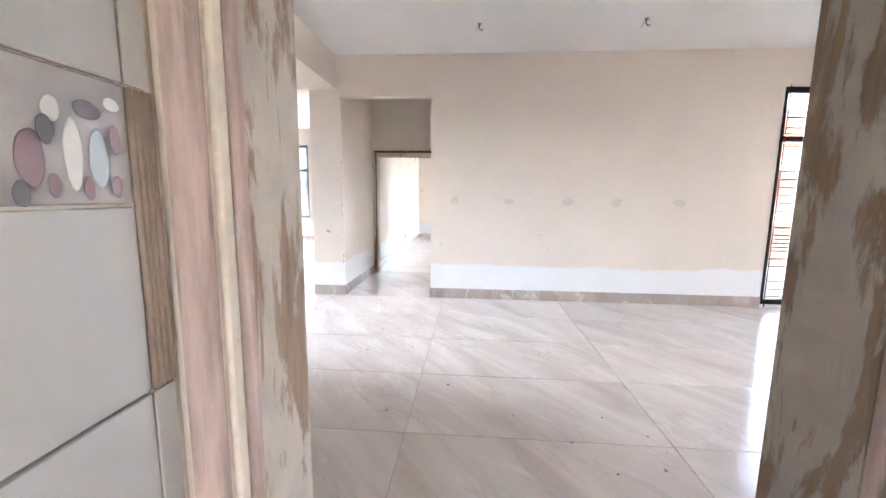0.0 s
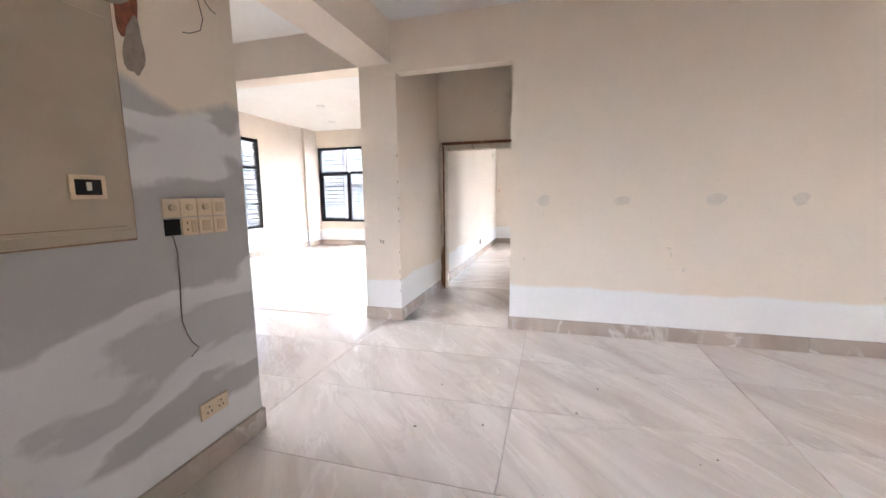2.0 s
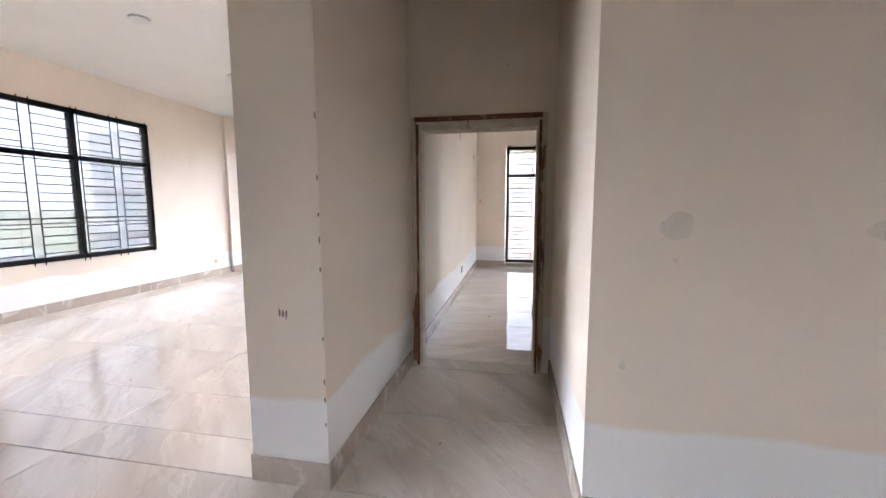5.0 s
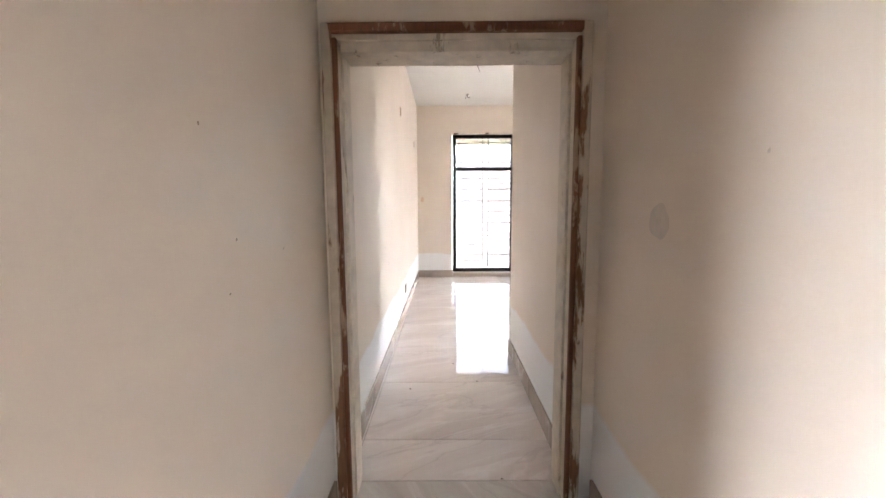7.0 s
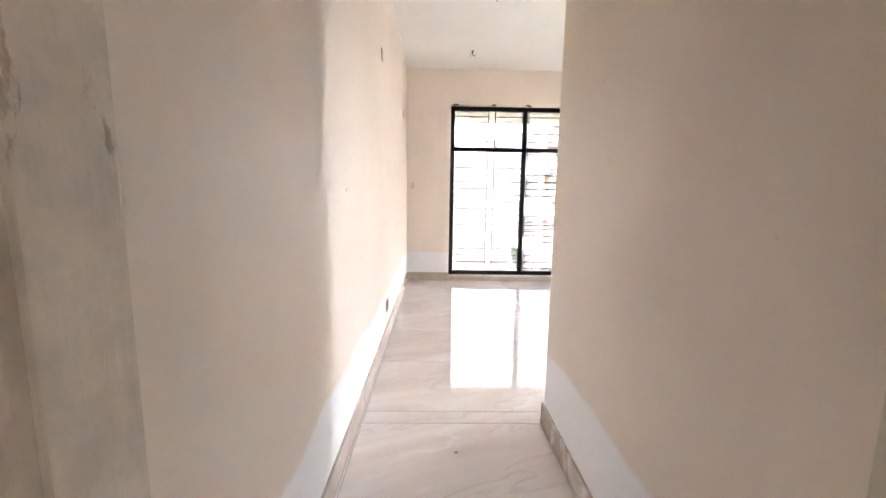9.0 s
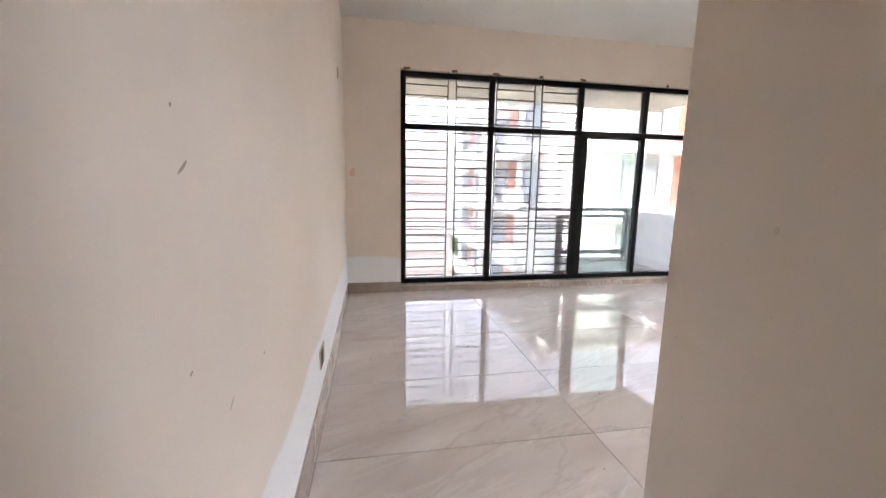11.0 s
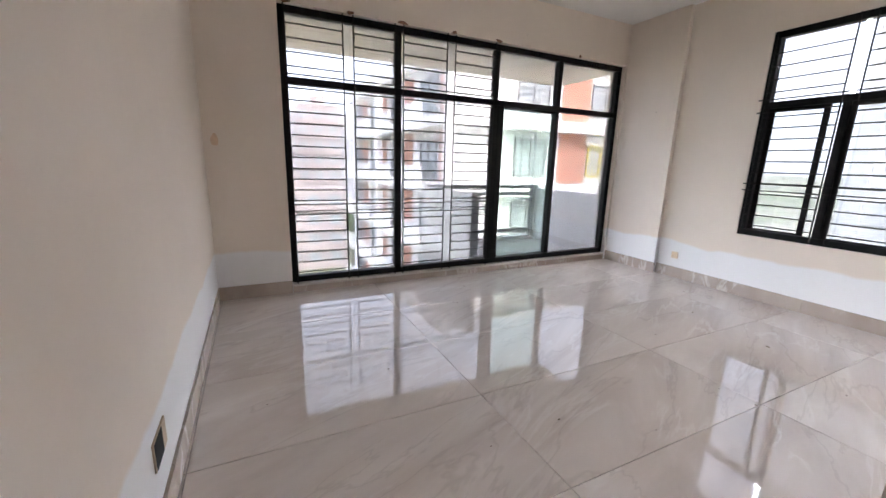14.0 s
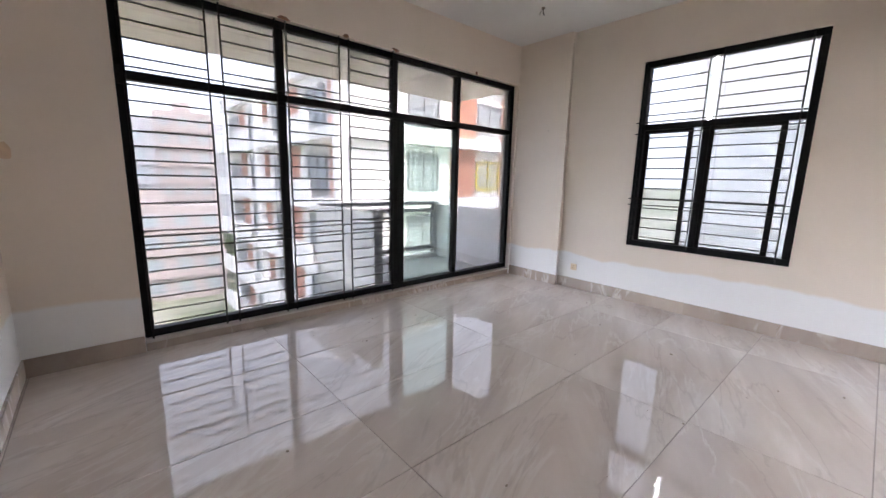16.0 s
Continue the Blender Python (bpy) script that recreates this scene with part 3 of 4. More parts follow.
for i, (y, z, rx, rz, mt) in enumerate(((-4.860, 1.372, 0.011, 0.022, LILAC), (-4.842, 1.412, 0.007, 0.011, PALE), (-4.828, 1.378, 0.008, 0.030, PALE), (-4.806, 1.376, 0.009, 0.027, BLUISH),
                                     (-4.846, 1.352, 0.005, 0.010, LILAC), (-4.818, 1.350, 0.005, 0.010, LILAC), (-4.792, 1.352, 0.005, 0.010, LILAC), (-4.790, 1.395, 0.005, 0.014, LILAC),
                                     (-4.850, 1.395, 0.006, 0.012, DARK_MOTIF), (-4.815, 1.416, 0.012, 0.008, DARK_MOTIF), (-4.792, 1.425, 0.008, 0.006, PALE), (-4.872, 1.345, 0.006, 0.010, DARK_MOTIF))):
    o = part("decor_motif", blob(rx, rz, 0.08, i), mt, kt)
    o.matrix_basis = pose(1.4122 + 0.0004 * i, y, z, 0, 0, 90)

SCUFF_BROWN = simple("brown_scuff", (0.42, 0.34, 0.27), 0.8)
# ---- repair patches and marks on the walls ----
for i, (x, z, rx, rz) in enumerate(((1.53, 1.337, 0.064, 0.054), (2.244, 1.328, 0.068, 0.043), (3.004, 1.336, 0.08, 0.052), (3.625, 1.332, 0.062, 0.053), (4.405, 1.335, 0.087, 0.041))):
    o = structure("wall_patch", blob(rx, rz, 0.16, i + 20, 24), GREY_FILLER, "round grey filler patch on the cream wall", "patch")
    o.location = (x, -0.0005, z)
for i, (x, z, rx, rz) in enumerate(((2.66, 0.89, 0.02, 0.012), (2.68, 0.83, 0.006, 0.03), (1.53, 1.20, 0.010, 0.008), (2.79, 0.69, 0.012, 0.02), (1.35, 0.75, 0.012, 0.022))):
    o = structure("wall_scuff", blob(rx, rz, 0.3, i + 40, 12), GREY_FILLER, "small grey scuff on the cream wall", "scuff")
    o.location = (x, -0.0005, z)
for i in range(9):
    o = structure("wall_scuff", blob(0.005, 0.010 + 0.004 * (i % 3), 0.35, i + 140, 10), BROWN_FILLER, "dark nick on the pillar edge", "scuff")
    o.location = (-0.007, -0.0005, (0.34, 0.47, 0.56, 0.78, 1.12, 1.26, 1.38, 1.55, 1.83)[i])
o = structure("wall_patch", blob(0.035, 0.05, 0.2, 171, 18), simple("ochre_stain", (0.72, 0.53, 0.37), 0.7), "faint ochre stain on the bedroom wall", "patch")
o.location = (0.09, 7.5845, 1.545)
for i in range(3):
    o = structure("wall_scuff", blob(0.006, 0.022, 0.3, i + 50, 12), BROWN_FILLER, "short brown scratch on the pillar", "scuff")
    o.location = (-0.232 + 0.018 * i, -0.0005, 0.90 - 0.004 * i)
for i, (y, z, ry, rz) in enumerate(((1.136, 1.356, 0.055, 0.06),)):
    o = structure("wall_patch", blob(ry, rz, 0.12, 60 + i, 24), GREY_FILLER, "round grey filler patch on the corridor wall", "patch")
    o.matrix_world = pose(COR - 0.0005, y, z, 0, 0, -90)
for i, (y, z, a, b) in enumerate(((3.34, 1.418, 0.004, 0.022), (3.316, 1.519, 0.003, 0.005), (3.303, 1.049, 0.003, 0.006), (3.755, 0.888, 0.003, 0.007), (3.479, 0.886, 0.002, 0.016), (0.742, 1.589, 0.004, 0.004), (0.864, 1.329, 0.003, 0.005), (1.145, 1.277, 0.002, 0.005), (0.82, 1.20, 0.003, 0.004))):
    o = structure("wall_scuff", blob(a, b, 0.25, i + 70, 12), SCUFF_BROWN, "small brown scuff on the cream wall", "scuff")
    o.matrix_world = pose(0.0005, y, z, 0, 55, 90)
for i, (y, z, a, b) in enumerate(((3.235, 1.311, 0.006, 0.010), (3.29, 1.24, 0.003, 0.003), (3.46, 0.993, 0.003, 0.004), (3.22, 1.13, 0.003, 0.003), (3.41, 0.78, 0.003, 0.003))):
    o = structure("wall_scuff", blob(a, b, 0.25, i + 80, 12), GREY_FILLER, "small scuff on the cream wall", "scuff")
    o.matrix_world = pose(PAS - 0.0005, y, z, 0, 0, -90)
for i, (x, r) in enumerate(((0.76, 0.04), (1.357, 0.035), (1.906, 0.05), (2.511, 0.035), (3.105, 0.045), (4.376, 0.025))):
    o = structure("wall_patch", blob(r, 0.018, 0.3, i + 90, 18), RUST, "ragged rusty hole above the window frame", "patch")
    o.location = (x, 7.5845, 2.81)
for i, (y, z, a, b) in enumerate(((-0.56, 2.62, 0.07, 0.09), (-0.50, 2.02, 0.06, 0.14), (-0.40, 1.98, 0.03, 0.10), (-0.56, 1.28, 0.035, 0.09), (-0.57, 0.66, 0.02, 0.06))):
    o = structure("wall_patch", blob(a, b, 0.25, i + 100, 20), GREY_FILLER, "grey cement smear beside the foyer window", "patch")
    o.matrix_world = pose(-2.7395, y, z + 0.05, 0, 0, 90)

# ---- distribution box on the putty wall ----
X = -0.05
db = anchor("distribution_box", pose(X, -3.079, 1.224), "large beige steel electrical distribution box set in the wall", "electrical box")
part("frame", soft_box(0.0, -0.31, 0.0, 0.016, 0.31, 0.92, 0.004), BOX_EDGE, db, "brown stained box edge")
part("frame_face", soft_box(0.012, -0.302, 0.008, 0.022, 0.302, 0.912, 0.003), BOX_PAINT, db)
door = part("door", soft_box(0.022, -0.258, 0.045, 0.031, 0.282, 0.845, 0.004), BOX_PAINT, db)
part("keyhole", soft_box(0.031, 0.082, 0.168, 0.036, 0.202, 0.256, 0.003), IVORY, door, "ivory window frame")
part("viewport", soft_box(0.0365, 0.099, 0.184, 0.0375, 0.185, 0.240, 0.0004), BLACK, door, "dark breaker window")
part("breaker", soft_box(0.0376, 0.134, 0.200, 0.042, 0.150, 0.230, 0.001), GREY_FILLER, door)
lock = part("lock", soft_box(0.031, -0.245, 0.45, 0.036, -0.205, 0.55, 0.003), IVORY, door, "ivory lock plate")
part("lock_tongue", soft_box(0.036, -0.236, 0.465, 0.043, -0.215, 0.51, 0.002), RED, lock, "red lock lever")
for dy in (-0.02, 0.09):
    # flat black discs carry the darkness of the knockouts, nothing is cut
    part("hole", tube([(0.0222, dy, 0.875), (0.0232, dy, 0.875)], 0.013, 14), BLACK, db, "round black disc for the shade inside a knockout")
part("groove", soft_box(0.031, -0.24, 0.060, 0.0315, 0.262, 0.0625, 0.0002), BOX_EDGE, door)
for i, (y, z, a, b, mt, lb) in enumerate(((-2.69, 2.14, 0.055, 0.15, BRICK_BARE, "broken red brick edge bared in the wall"), (-2.665, 1.96, 0.04, 0.12, BROWN_FILLER, "dark cement fill below the bared brick"),
                                         (-2.80, 2.20, 0.14, 0.09, BROWN_FILLER, "dark cement fill above the box"), (-2.70, 2.34, 0.05, 0.10, BRICK_BARE, "broken red brick edge bared in the wall"))):
    o = structure("wall_patch", blob(a, b, 0.3, i + 120, 26), mt, lb, "patch")
    o.matrix_world = pose(X + 0.0006 + 0.0004 * i, y - 0.02, z + 0.045, 0, 0, 90)

# ---- switches and sockets ----
sw = anchor("switch_panel", pose(X, -2.646, 1.397), "double row of ivory switches with one module missing", "switch")
for k in range(4):
    m_ = part("module", soft_box(0, 0.087 * k, -0.09, 0.012, 0.087 * k + 0.083, -0.004, 0.004), IVORY, sw)
    if k < 3:
        part("dimmer_knob", tube([(0.012, 0.087 * k + 0.04, -0.045), (0.026, 0.087 * k + 0.04, -0.045)], 0.016, 16), IVORY_DARK, m_, "round fan regulator knob")
    else:
        part("rocker", soft_box(0.012, 0.087 * k + 0.018, -0.072, 0.016, 0.087 * k + 0.066, -0.022, 0.002), IVORY_DARK, m_)
    if k == 0:
        # solid black slab painted as the slot's dark inside
        part("slot_shade", soft_box(0, 0.004, -0.172, 0.008, 0.080, -0.098, 0.003), BLACK, sw, "black slab for the shaded inside of the open module box")
        continue
    m_ = part("module", soft_box(0, 0.087 * k, -0.178, 0.012, 0.087 * k + 0.083, -0.094, 0.004), IVORY, sw)
    if k == 1:
        for dz in (-0.118, -0.15):
            # black chips drawn for the dark of the pin holes
            part("pin_hole_shade", soft_box(0.012, 0.087 * k + 0.022, dz - 0.005, 0.0124, 0.087 * k + 0.028, dz + 0.005, 0.0001, 1), BLACK, m_)
        part("rocker", soft_box(0.012, 0.087 * k + 0.045, -0.165, 0.016, 0.087 * k + 0.072, -0.108, 0.002), IVORY_DARK, m_)
    else:
        part("rocker", soft_box(0.012, 0.087 * k + 0.018, -0.162, 0.016, 0.087 * k + 0.066, -0.110, 0.002), IVORY_DARK, m_)
tagged(part("loose_wire", tube([(X + 0.01, -2.612, 1.23), (X + 0.018, -2.604, 1.15), (X + 0.012, -2.602, 1.02), (X + 0.008, -2.606, 0.90), (X + 0.012, -2.61, 0.82),
                                (X + 0.016, -2.597, 0.76), (X + 0.02, -2.578, 0.71), (X + 0.03, -2.553, 0.675), (X + 0.03, -2.565, 0.665), (X + 0.02, -2.59, 0.64)], 0.0026, 6), WIRE),
       "thin grey wire hanging from the open switch slot", "wire")
lamp_stub = anchor("wire_outlet", pose(X, -2.43, 2.375), "dark wall outlet with loose wires hanging out", "wire outlet")
part("outlet", tube([(0, 0, 0), (0.03, -0.01, 0.01)], 0.028, 14), BROWN_FILLER, lamp_stub)
part("wire", tube([(0.03, -0.01, 0.0), (0.05, 0.03, -0.06), (0.03, 0.07, -0.13), (0.03, 0.05, -0.19), (0.02, 0.0, -0.22), (0.02, -0.04, -0.23)], 0.0024, 6), WIRE, lamp_stub)
part("wire", tube([(0.03, -0.01, 0.0), (0.06, 0.05, -0.05), (0.05, 0.10, -0.08), (0.05, 0.13, -0.085)], 0.0024, 6), WIRE, lamp_stub)


def socket(m, double, label):
    s = anchor("wall_socket", m, label, "socket")
    w = 0.168 if double else 0.085
    plate = part("plate", soft_box(-w / 2, -0.012, -0.043, w / 2, 0.0, 0.043, 0.004), IVORY, s)
    for cx in ((-0.036, 0.036) if double else (0,)):
        for dx, dz in ((0, 0.014), (-0.012, -0.012), (0.012, -0.012)):
            # black chips drawn for the dark of the pin holes
            part("pin_hole_shade", soft_box(cx + dx - 0.0035, -0.0124, dz - 0.005, cx + dx + 0.0035, -0.0119, dz + 0.005, 0.0001, 1), BLACK, plate)
        part("indicator", soft_box(cx - 0.022, -0.0145, 0.012, cx - 0.014, -0.012, 0.028, 0.001), IVORY_DARK, plate)
    return s


socket(pose(X, -2.478, 0.327, 0, 0, 90), True, "double ivory socket above the skirting of the putty wall")
socket(pose(5.33, 6.515, 0.295, 0, 0, -90), False, "single ivory socket low on the bedroom wall")
socket(pose(-5.22, 5.33, 0.296, 0, 0, 90), False, "single ivory socket low on the living room wall")
ws = anchor("open_socket_box", pose(0.0, 4.965, 0.334, 0, 0, 90), "open wall box with a dark hole and half an ivory plate", "socket")
part("plate", soft_box(-0.095, -0.008, -0.058, 0.095, 0.0, 0.058, 0.004), IVORY_DARK, ws)
# black slab on the plate, its colour gives the depth's shade
part("hole", soft_box(-0.088, -0.0095, -0.052, 0.030, -0.0078, 0.052, 0.0003), BLACK, ws, "black slab for the shade inside the open hole")
for y, z in ((4.715, 2.55), (6.77, 2.487)):
    b = anchor("wall_outlet", pose(0.0, y, z, 0, 0, 90), "small ivory outlet plate high on the bedroom wall", "outlet")
    part("plate", soft_box(-0.03, -0.010, -0.05, 0.03, 0.0, 0.05, 0.004), IVORY_DARK, b)


# ---- ceiling hooks and lamps ----
def hook(x, y, z, label="bare ceiling hook with short wires"):
    h = anchor("ceiling_hook", pose(x, y, z), label, "hook", "ceiling hooks")
    part("cup", tube([(0, 0, 0), (0, 0, -0.010)], 0.02, 14), BROWN_FILLER, h)
    part("hook", tube([(0, 0, -0.012), (0, 0, -0.05), (0.02, 0, -0.07), (0.04, 0.01, -0.055)], 0.005, 6), BLACK, h)
    part("wire", tube([(0, 0, -0.012), (-0.03, 0.01, -0.05), (-0.035, 0.02, -0.08)], 0.0028, 6), WIRE, h)


for p in ((1.80, -0.843, DIN_H), (3.48, -0.876, DIN_H), (4.42, 6.633, BED_H), (0.938, 6.806, BED_H), (1.88, 8.6, 2.885), (4.28, 8.6, 2.885)):
    hook(*p)
long_wire = tagged(part("hanging_wire", tube([(0.926, 4.88, BED_H + 0.002), (0.915, 4.88, 3.23), (0.945, 4.87, 3.13), (0.975, 4.88, 3.06)], 0.003, 6), WIRE), "thin loose wire hanging from the bedroom ceiling", "wire")
disc_mat = simple("white_plastic_rose", (0.72, 0.71, 0.69), 0.5, 0, 0.04)
for x, y in ((-2.92, 1.88), (-3.2, 3.6), (-3.9, 5.2)):
    c = tagged(part("ceiling_rose", tube([(x, y, LIV_H), (x, y, LIV_H - 0.02)], 0.095, 24), disc_mat), "round white cover plate on the living room ceiling", "ceiling rose")

# ---- grit on the floors ----
grit = random.Random(11)
gb = bmesh.new()
for x0, y0, x1, y1, n in ((0.3, 3.8, 5.0, 7.2, 26), (-0.5, -4.0, 3.0, -0.4, 34), (-3.5, 0.6, -0.6, 4.0, 16), (0.2, 0.2, 1.0, 3.4, 7)):
    for _ in range(n):
        r = grit.uniform(0.004, 0.011)
        m = Matrix.Translation((grit.uniform(x0, x1), grit.uniform(y0, y1), r * 0.3)) @ Matrix.Diagonal((1, grit.uniform(0.5, 1.6), 0.5, 1))
        bmesh.ops.create_icosphere(gb, subdivisions=1, radius=r, matrix=m)
tagged(part("floor_grit", gb, BROWN_FILLER), "scattered brown plaster crumbs on the floor tiles", "debris", kind="stuff")

# ---- balcony outside the bedroom ----
structure("balcony_slab", box(bmesh.new(), 2.98, 7.85, -0.25, 5.53, 9.55, -0.02), CONCRETE, "grey screed balcony floor", "balcony floor")
structure("balcony_soffit", box(bmesh.new(), -0.6, 7.842, 2.885, 5.8, 9.55, 3.05), BEAM_PAINT, "cream painted underside of the balcony above", "ceiling")
structure("parapet_west", box(bmesh.new(), 2.98, 7.85, -0.02, 3.10, 9.54, 1.0), OUTER_PAINT, "white rendered balcony side parapet", "parapet")
structure("parapet_east", box(bmesh.new(), 5.32, 7.85, -0.02, 5.53, 9.55, 0.97), OUTER_PAINT, "white rendered balcony side parapet with stains", "parapet")
RAIL = simple("dark_grey_rail_paint", (0.06, 0.065, 0.068), 0.45, 0.2)
rail = anchor("balcony_railing", pose(3.05, 9.44, 0), "dark grey flat steel balcony railing", "railing")
part("top_rail", soft_box(-0.05, -0.07, 0.97, 2.27, 0.07, 1.03, 0.006), RAIL, rail)
part("mid_rail", soft_box(0.04, -0.025, 0.84, 2.21, 0.025, 0.90, 0.004), RAIL, rail)
part("low_rail", soft_box(0.04, -0.025, 0.13, 2.21, 0.025, 0.21, 0.004), RAIL, rail)
for x in (0.07, 2.15):
    part("post", soft_box(x, -0.04, -0.02, x + 0.08, 0.04, 0.97, 0.004), RAIL, rail)
structure("balcony_kerb", box(bmesh.new(), 2.98, 9.38, -0.02, 5.32, 9.55, 0.06), OUTER_PAINT, "low white kerb under the balcony railing", "kerb")

# ---- outdoors ----
GROUND_Z = -16.0


def ground_material():
    m, nt, b = material("grass_and_dust_ground", 0.95)
    p = place(nt)
    n = noise_tex(nt, p, 0.035, 6, 0.6)
    col = ramp(nt, n, [(0.38, (0.09, 0.15, 0.06)), (0.47, (0.16, 0.20, 0.10)), (0.54, (0.42, 0.39, 0.33)), (0.7, (0.50, 0.47, 0.42))])
    nt.links.new(mix(nt, noise_tex(nt, p, 0.6, 4), col, (0.25, 0.26, 0.18)), b.inputs["Base Color"])
    return m


gb = bmesh.new()
bmesh.ops.create_grid(gb, x_segments=8, y_segments=8, size=2500, matrix=Matrix.Translation((0, 0, GROUND_Z)))
structure("ground", gb, ground_material(), "open ground of grass, dust and pale paths", "ground")


def brick_material():
    m, nt, b = material("orange_brick_cladding", 0.85)
    br = nt.nodes.new("ShaderNodeTexBrick")
    br.inputs["Color1"].default_value = (0.44, 0.17, 0.10, 1)
    br.inputs["Color2"].default_value = (0.52, 0.22, 0.14, 1)
    br.inputs["Mortar"].default_value = (0.40, 0.30, 0.25, 1)
    br.inputs["Scale"].default_value = 1.0
    br.inputs["Brick Width"].default_value = 0.24
    br.inputs["Row Height"].default_value = 0.075
    br.inputs["Mortar Size"].default_value = 0.008
    p = place(nt)
    s = nt.nodes.new("ShaderNodeSeparateXYZ")
    c = nt.nodes.new("ShaderNodeCombineXYZ")
    nt.links.new(p, s.inputs[0])
    nt.links.new(calc(nt, "ADD", s.outputs[0], s.outputs[1]), c.inputs[0])
    nt.links.new(s.outputs[2], c.inputs[1])
    nt.links.new(c.outputs[0], br.inputs["Vector"])
    nt.links.new(br.outputs[0], b.inputs["Base Color"])
    return m


BRICK = brick_material()
# both far glasses are lightened, the outdoor haze is mixed into their colour
HAZED_GLASS = simple("haze_paled_window_glass", (0.40, 0.43, 0.44), 0.1, 0, 0.2, 2)
BLUE_GLASS = simple("blue_green_hazed_glass", (0.28, 0.33, 0.36), 0.12, 0, 0.15, 1)
FACADE = plain_paint("white_facade_render", (0.86, 0.855, 0.84), 0.8, 0.04)
# dark frames greyed to carry the washed-out look of hazy distance
FAR_FRAME = simple("haze_paled_window_frame", (0.24, 0.24, 0.24), 0.5)
GRILLE_YELLOW = simple("yellow_window_frame", (0.62, 0.48, 0.03), 0.5)
TOWER = simple("pale_tower_render", (0.36, 0.37, 0.40), 0.9, 0, 0.06, 0.3)
TOWER_ROSE = simple("rosy_tower_render", (0.37, 0.325, 0.315), 0.9, 0, 0.08, 0.3)


def near_block():
    """White and brick apartment block with corner balconies, seen from its fifth floor."""
    x0, y0, x1, y1 = 9.2, 20.0, 26.0, 42.0
    base = anchor("apartment_building", pose(0, 0, 0), "white rendered apartment block with orange brick panels and balconies", "building")
    top = 6.5
    part("wall", box(bmesh.new(), x0, y0, GROUND_Z, x1, y1, top), FACADE, base)
    part("roof", box(bmesh.new(), x0 - 0.5, y0 - 0.5, top, x1, y1, top + 0.25), FACADE, base)
    part("roof_parapet", box(bmesh.new(), x0 - 0.5, y0 - 0.5, top + 0.25, x0 - 0.35, y1, top + 1.0), FACADE, base)
    win = {}

    def opening(kind, loc, size, frame_mat):
        """kind: face normal axis, x or y."""
        if (kind, size, frame_mat.name) not in win:
            w, h = size
            gl, fr = bmesh.new(), bmesh.new()
            def put(bm, a0, b0, a1, b1, d0, d1):
                box(bm, a0, d0, b0, a1, d1, b1) if kind == "y" else box(bm, d0, a0, b0, d1, a1, b1)
            put(gl, 0, 0, w, h, -0.04, 0.02)
            f = 0.09
            for a0, b0, a1, b1 in ((0, 0, w, f), (0, h - f, w, h), (0, 0, f, h), (w - f, 0, w, h), (w / 2 - f / 2, 0, w / 2 + f / 2, h)):
                put(fr, a0, b0, a1, b1, -0.12, -0.041)
            for k in range(1, 7):
                put(fr, 0.05, h * k / 7 - 0.012, w - 0.05, h * k / 7 + 0.012, -0.09, -0.06)
            win[(kind, size, frame_mat.name)] = (data_of("pane", gl, HAZED_GLASS if kind == "y" else BLUE_GLASS), data_of("window_frame", fr, frame_mat))
        g, fr = win[(kind, size, frame_mat.name)]
        a = part("window", fr, None, base)
        a.location = loc
        part("pane", g, None, a)

    storey = 3.2
    bands, bricks = {}, {}
    for s in range(-5, 2):
        z = 0.25 + s * storey
        # brick panels, bands and windows on the face towards the flat
        for bx in (15.2, 19.3, 23.4):
            part("brick_panel", box(bmesh.new(), bx, y0 - 0.06, z + 0.25, bx + 1.9, y0 + 0.02, z + storey - 0.35), BRICK, base)
        opening("y", (12.3, y0 - 0.03, z + 0.6), (2.0, 1.9), FAR_FRAME)
        opening("y", (17.2, y0 - 0.03, z + 0.6), (2.0, 1.7), GRILLE_YELLOW if s == 0 else FAR_FRAME)
        part("slab_band", box(bmesh.new(), x0, y0 - 0.9, z - 0.35, x1, y0 - 0.001, z + 0.15), FACADE, base)
        part("slab_band", box(bmesh.new(), x0 - 1.1, y0 - 0.9, z - 0.35, x0 - 0.001, y1, z + 0.15), FACADE, base)
        for k in range(4):
            yy = y0 + 0.8 + 5.2 * k
            part("brick_panel", box(bmesh.new(), x0 - 0.06, yy, z + 0.2, x0 + 0.02, yy + 1.3, z + storey - 0.4), BRICK, base)
            opening("x", (x0 - 0.03, yy + 1.6, z + 0.4), (2.2, 2.0), FAR_FRAME)
            part("balcony_front", box(bmesh.new(), x0 - 1.1, yy + 1.4, z + 0.15, x0 - 1.0, yy + 4.4, z + 1.0), FACADE, base)
    for cx, cy in ((x0 - 1.14, y0 - 0.94), (21.4, y0 - 0.94), (x0 - 1.14, y0 + 10)):
        part("column", box(bmesh.new(), cx, cy, GROUND_Z, cx + 0.45, cy + 0.45, top), FACADE, base)


near_block()


def east_wing():
    """Plain rendered wing of the neighbouring block, past the bedroom's side window."""
    w = anchor("apartment_building", pose(0, 0, 0), "pale rendered wing of a neighbouring apartment block", "building")
    part("wall", box(bmesh.new(), 15.0, -6.0, GROUND_Z, 27.0, 8.2, 13.0), FACADE, w)
    part("roof", box(bmesh.new(), 14.7, -6.3, 13.0, 27.3, 8.5, 13.3), FACADE, w)
    for k in range(-5, 5):
        part("slab_band", box(bmesh.new(), 14.94, -6.0, 0.1 + 3.0 * k, 14.999, 8.2, 0.35 + 3.0 * k), OUTER_PAINT, w)
    part("column", box(bmesh.new(), 14.8, 7.8, GROUND_Z, 15.2, 8.26, 13.0), FACADE, w)


east_wing()


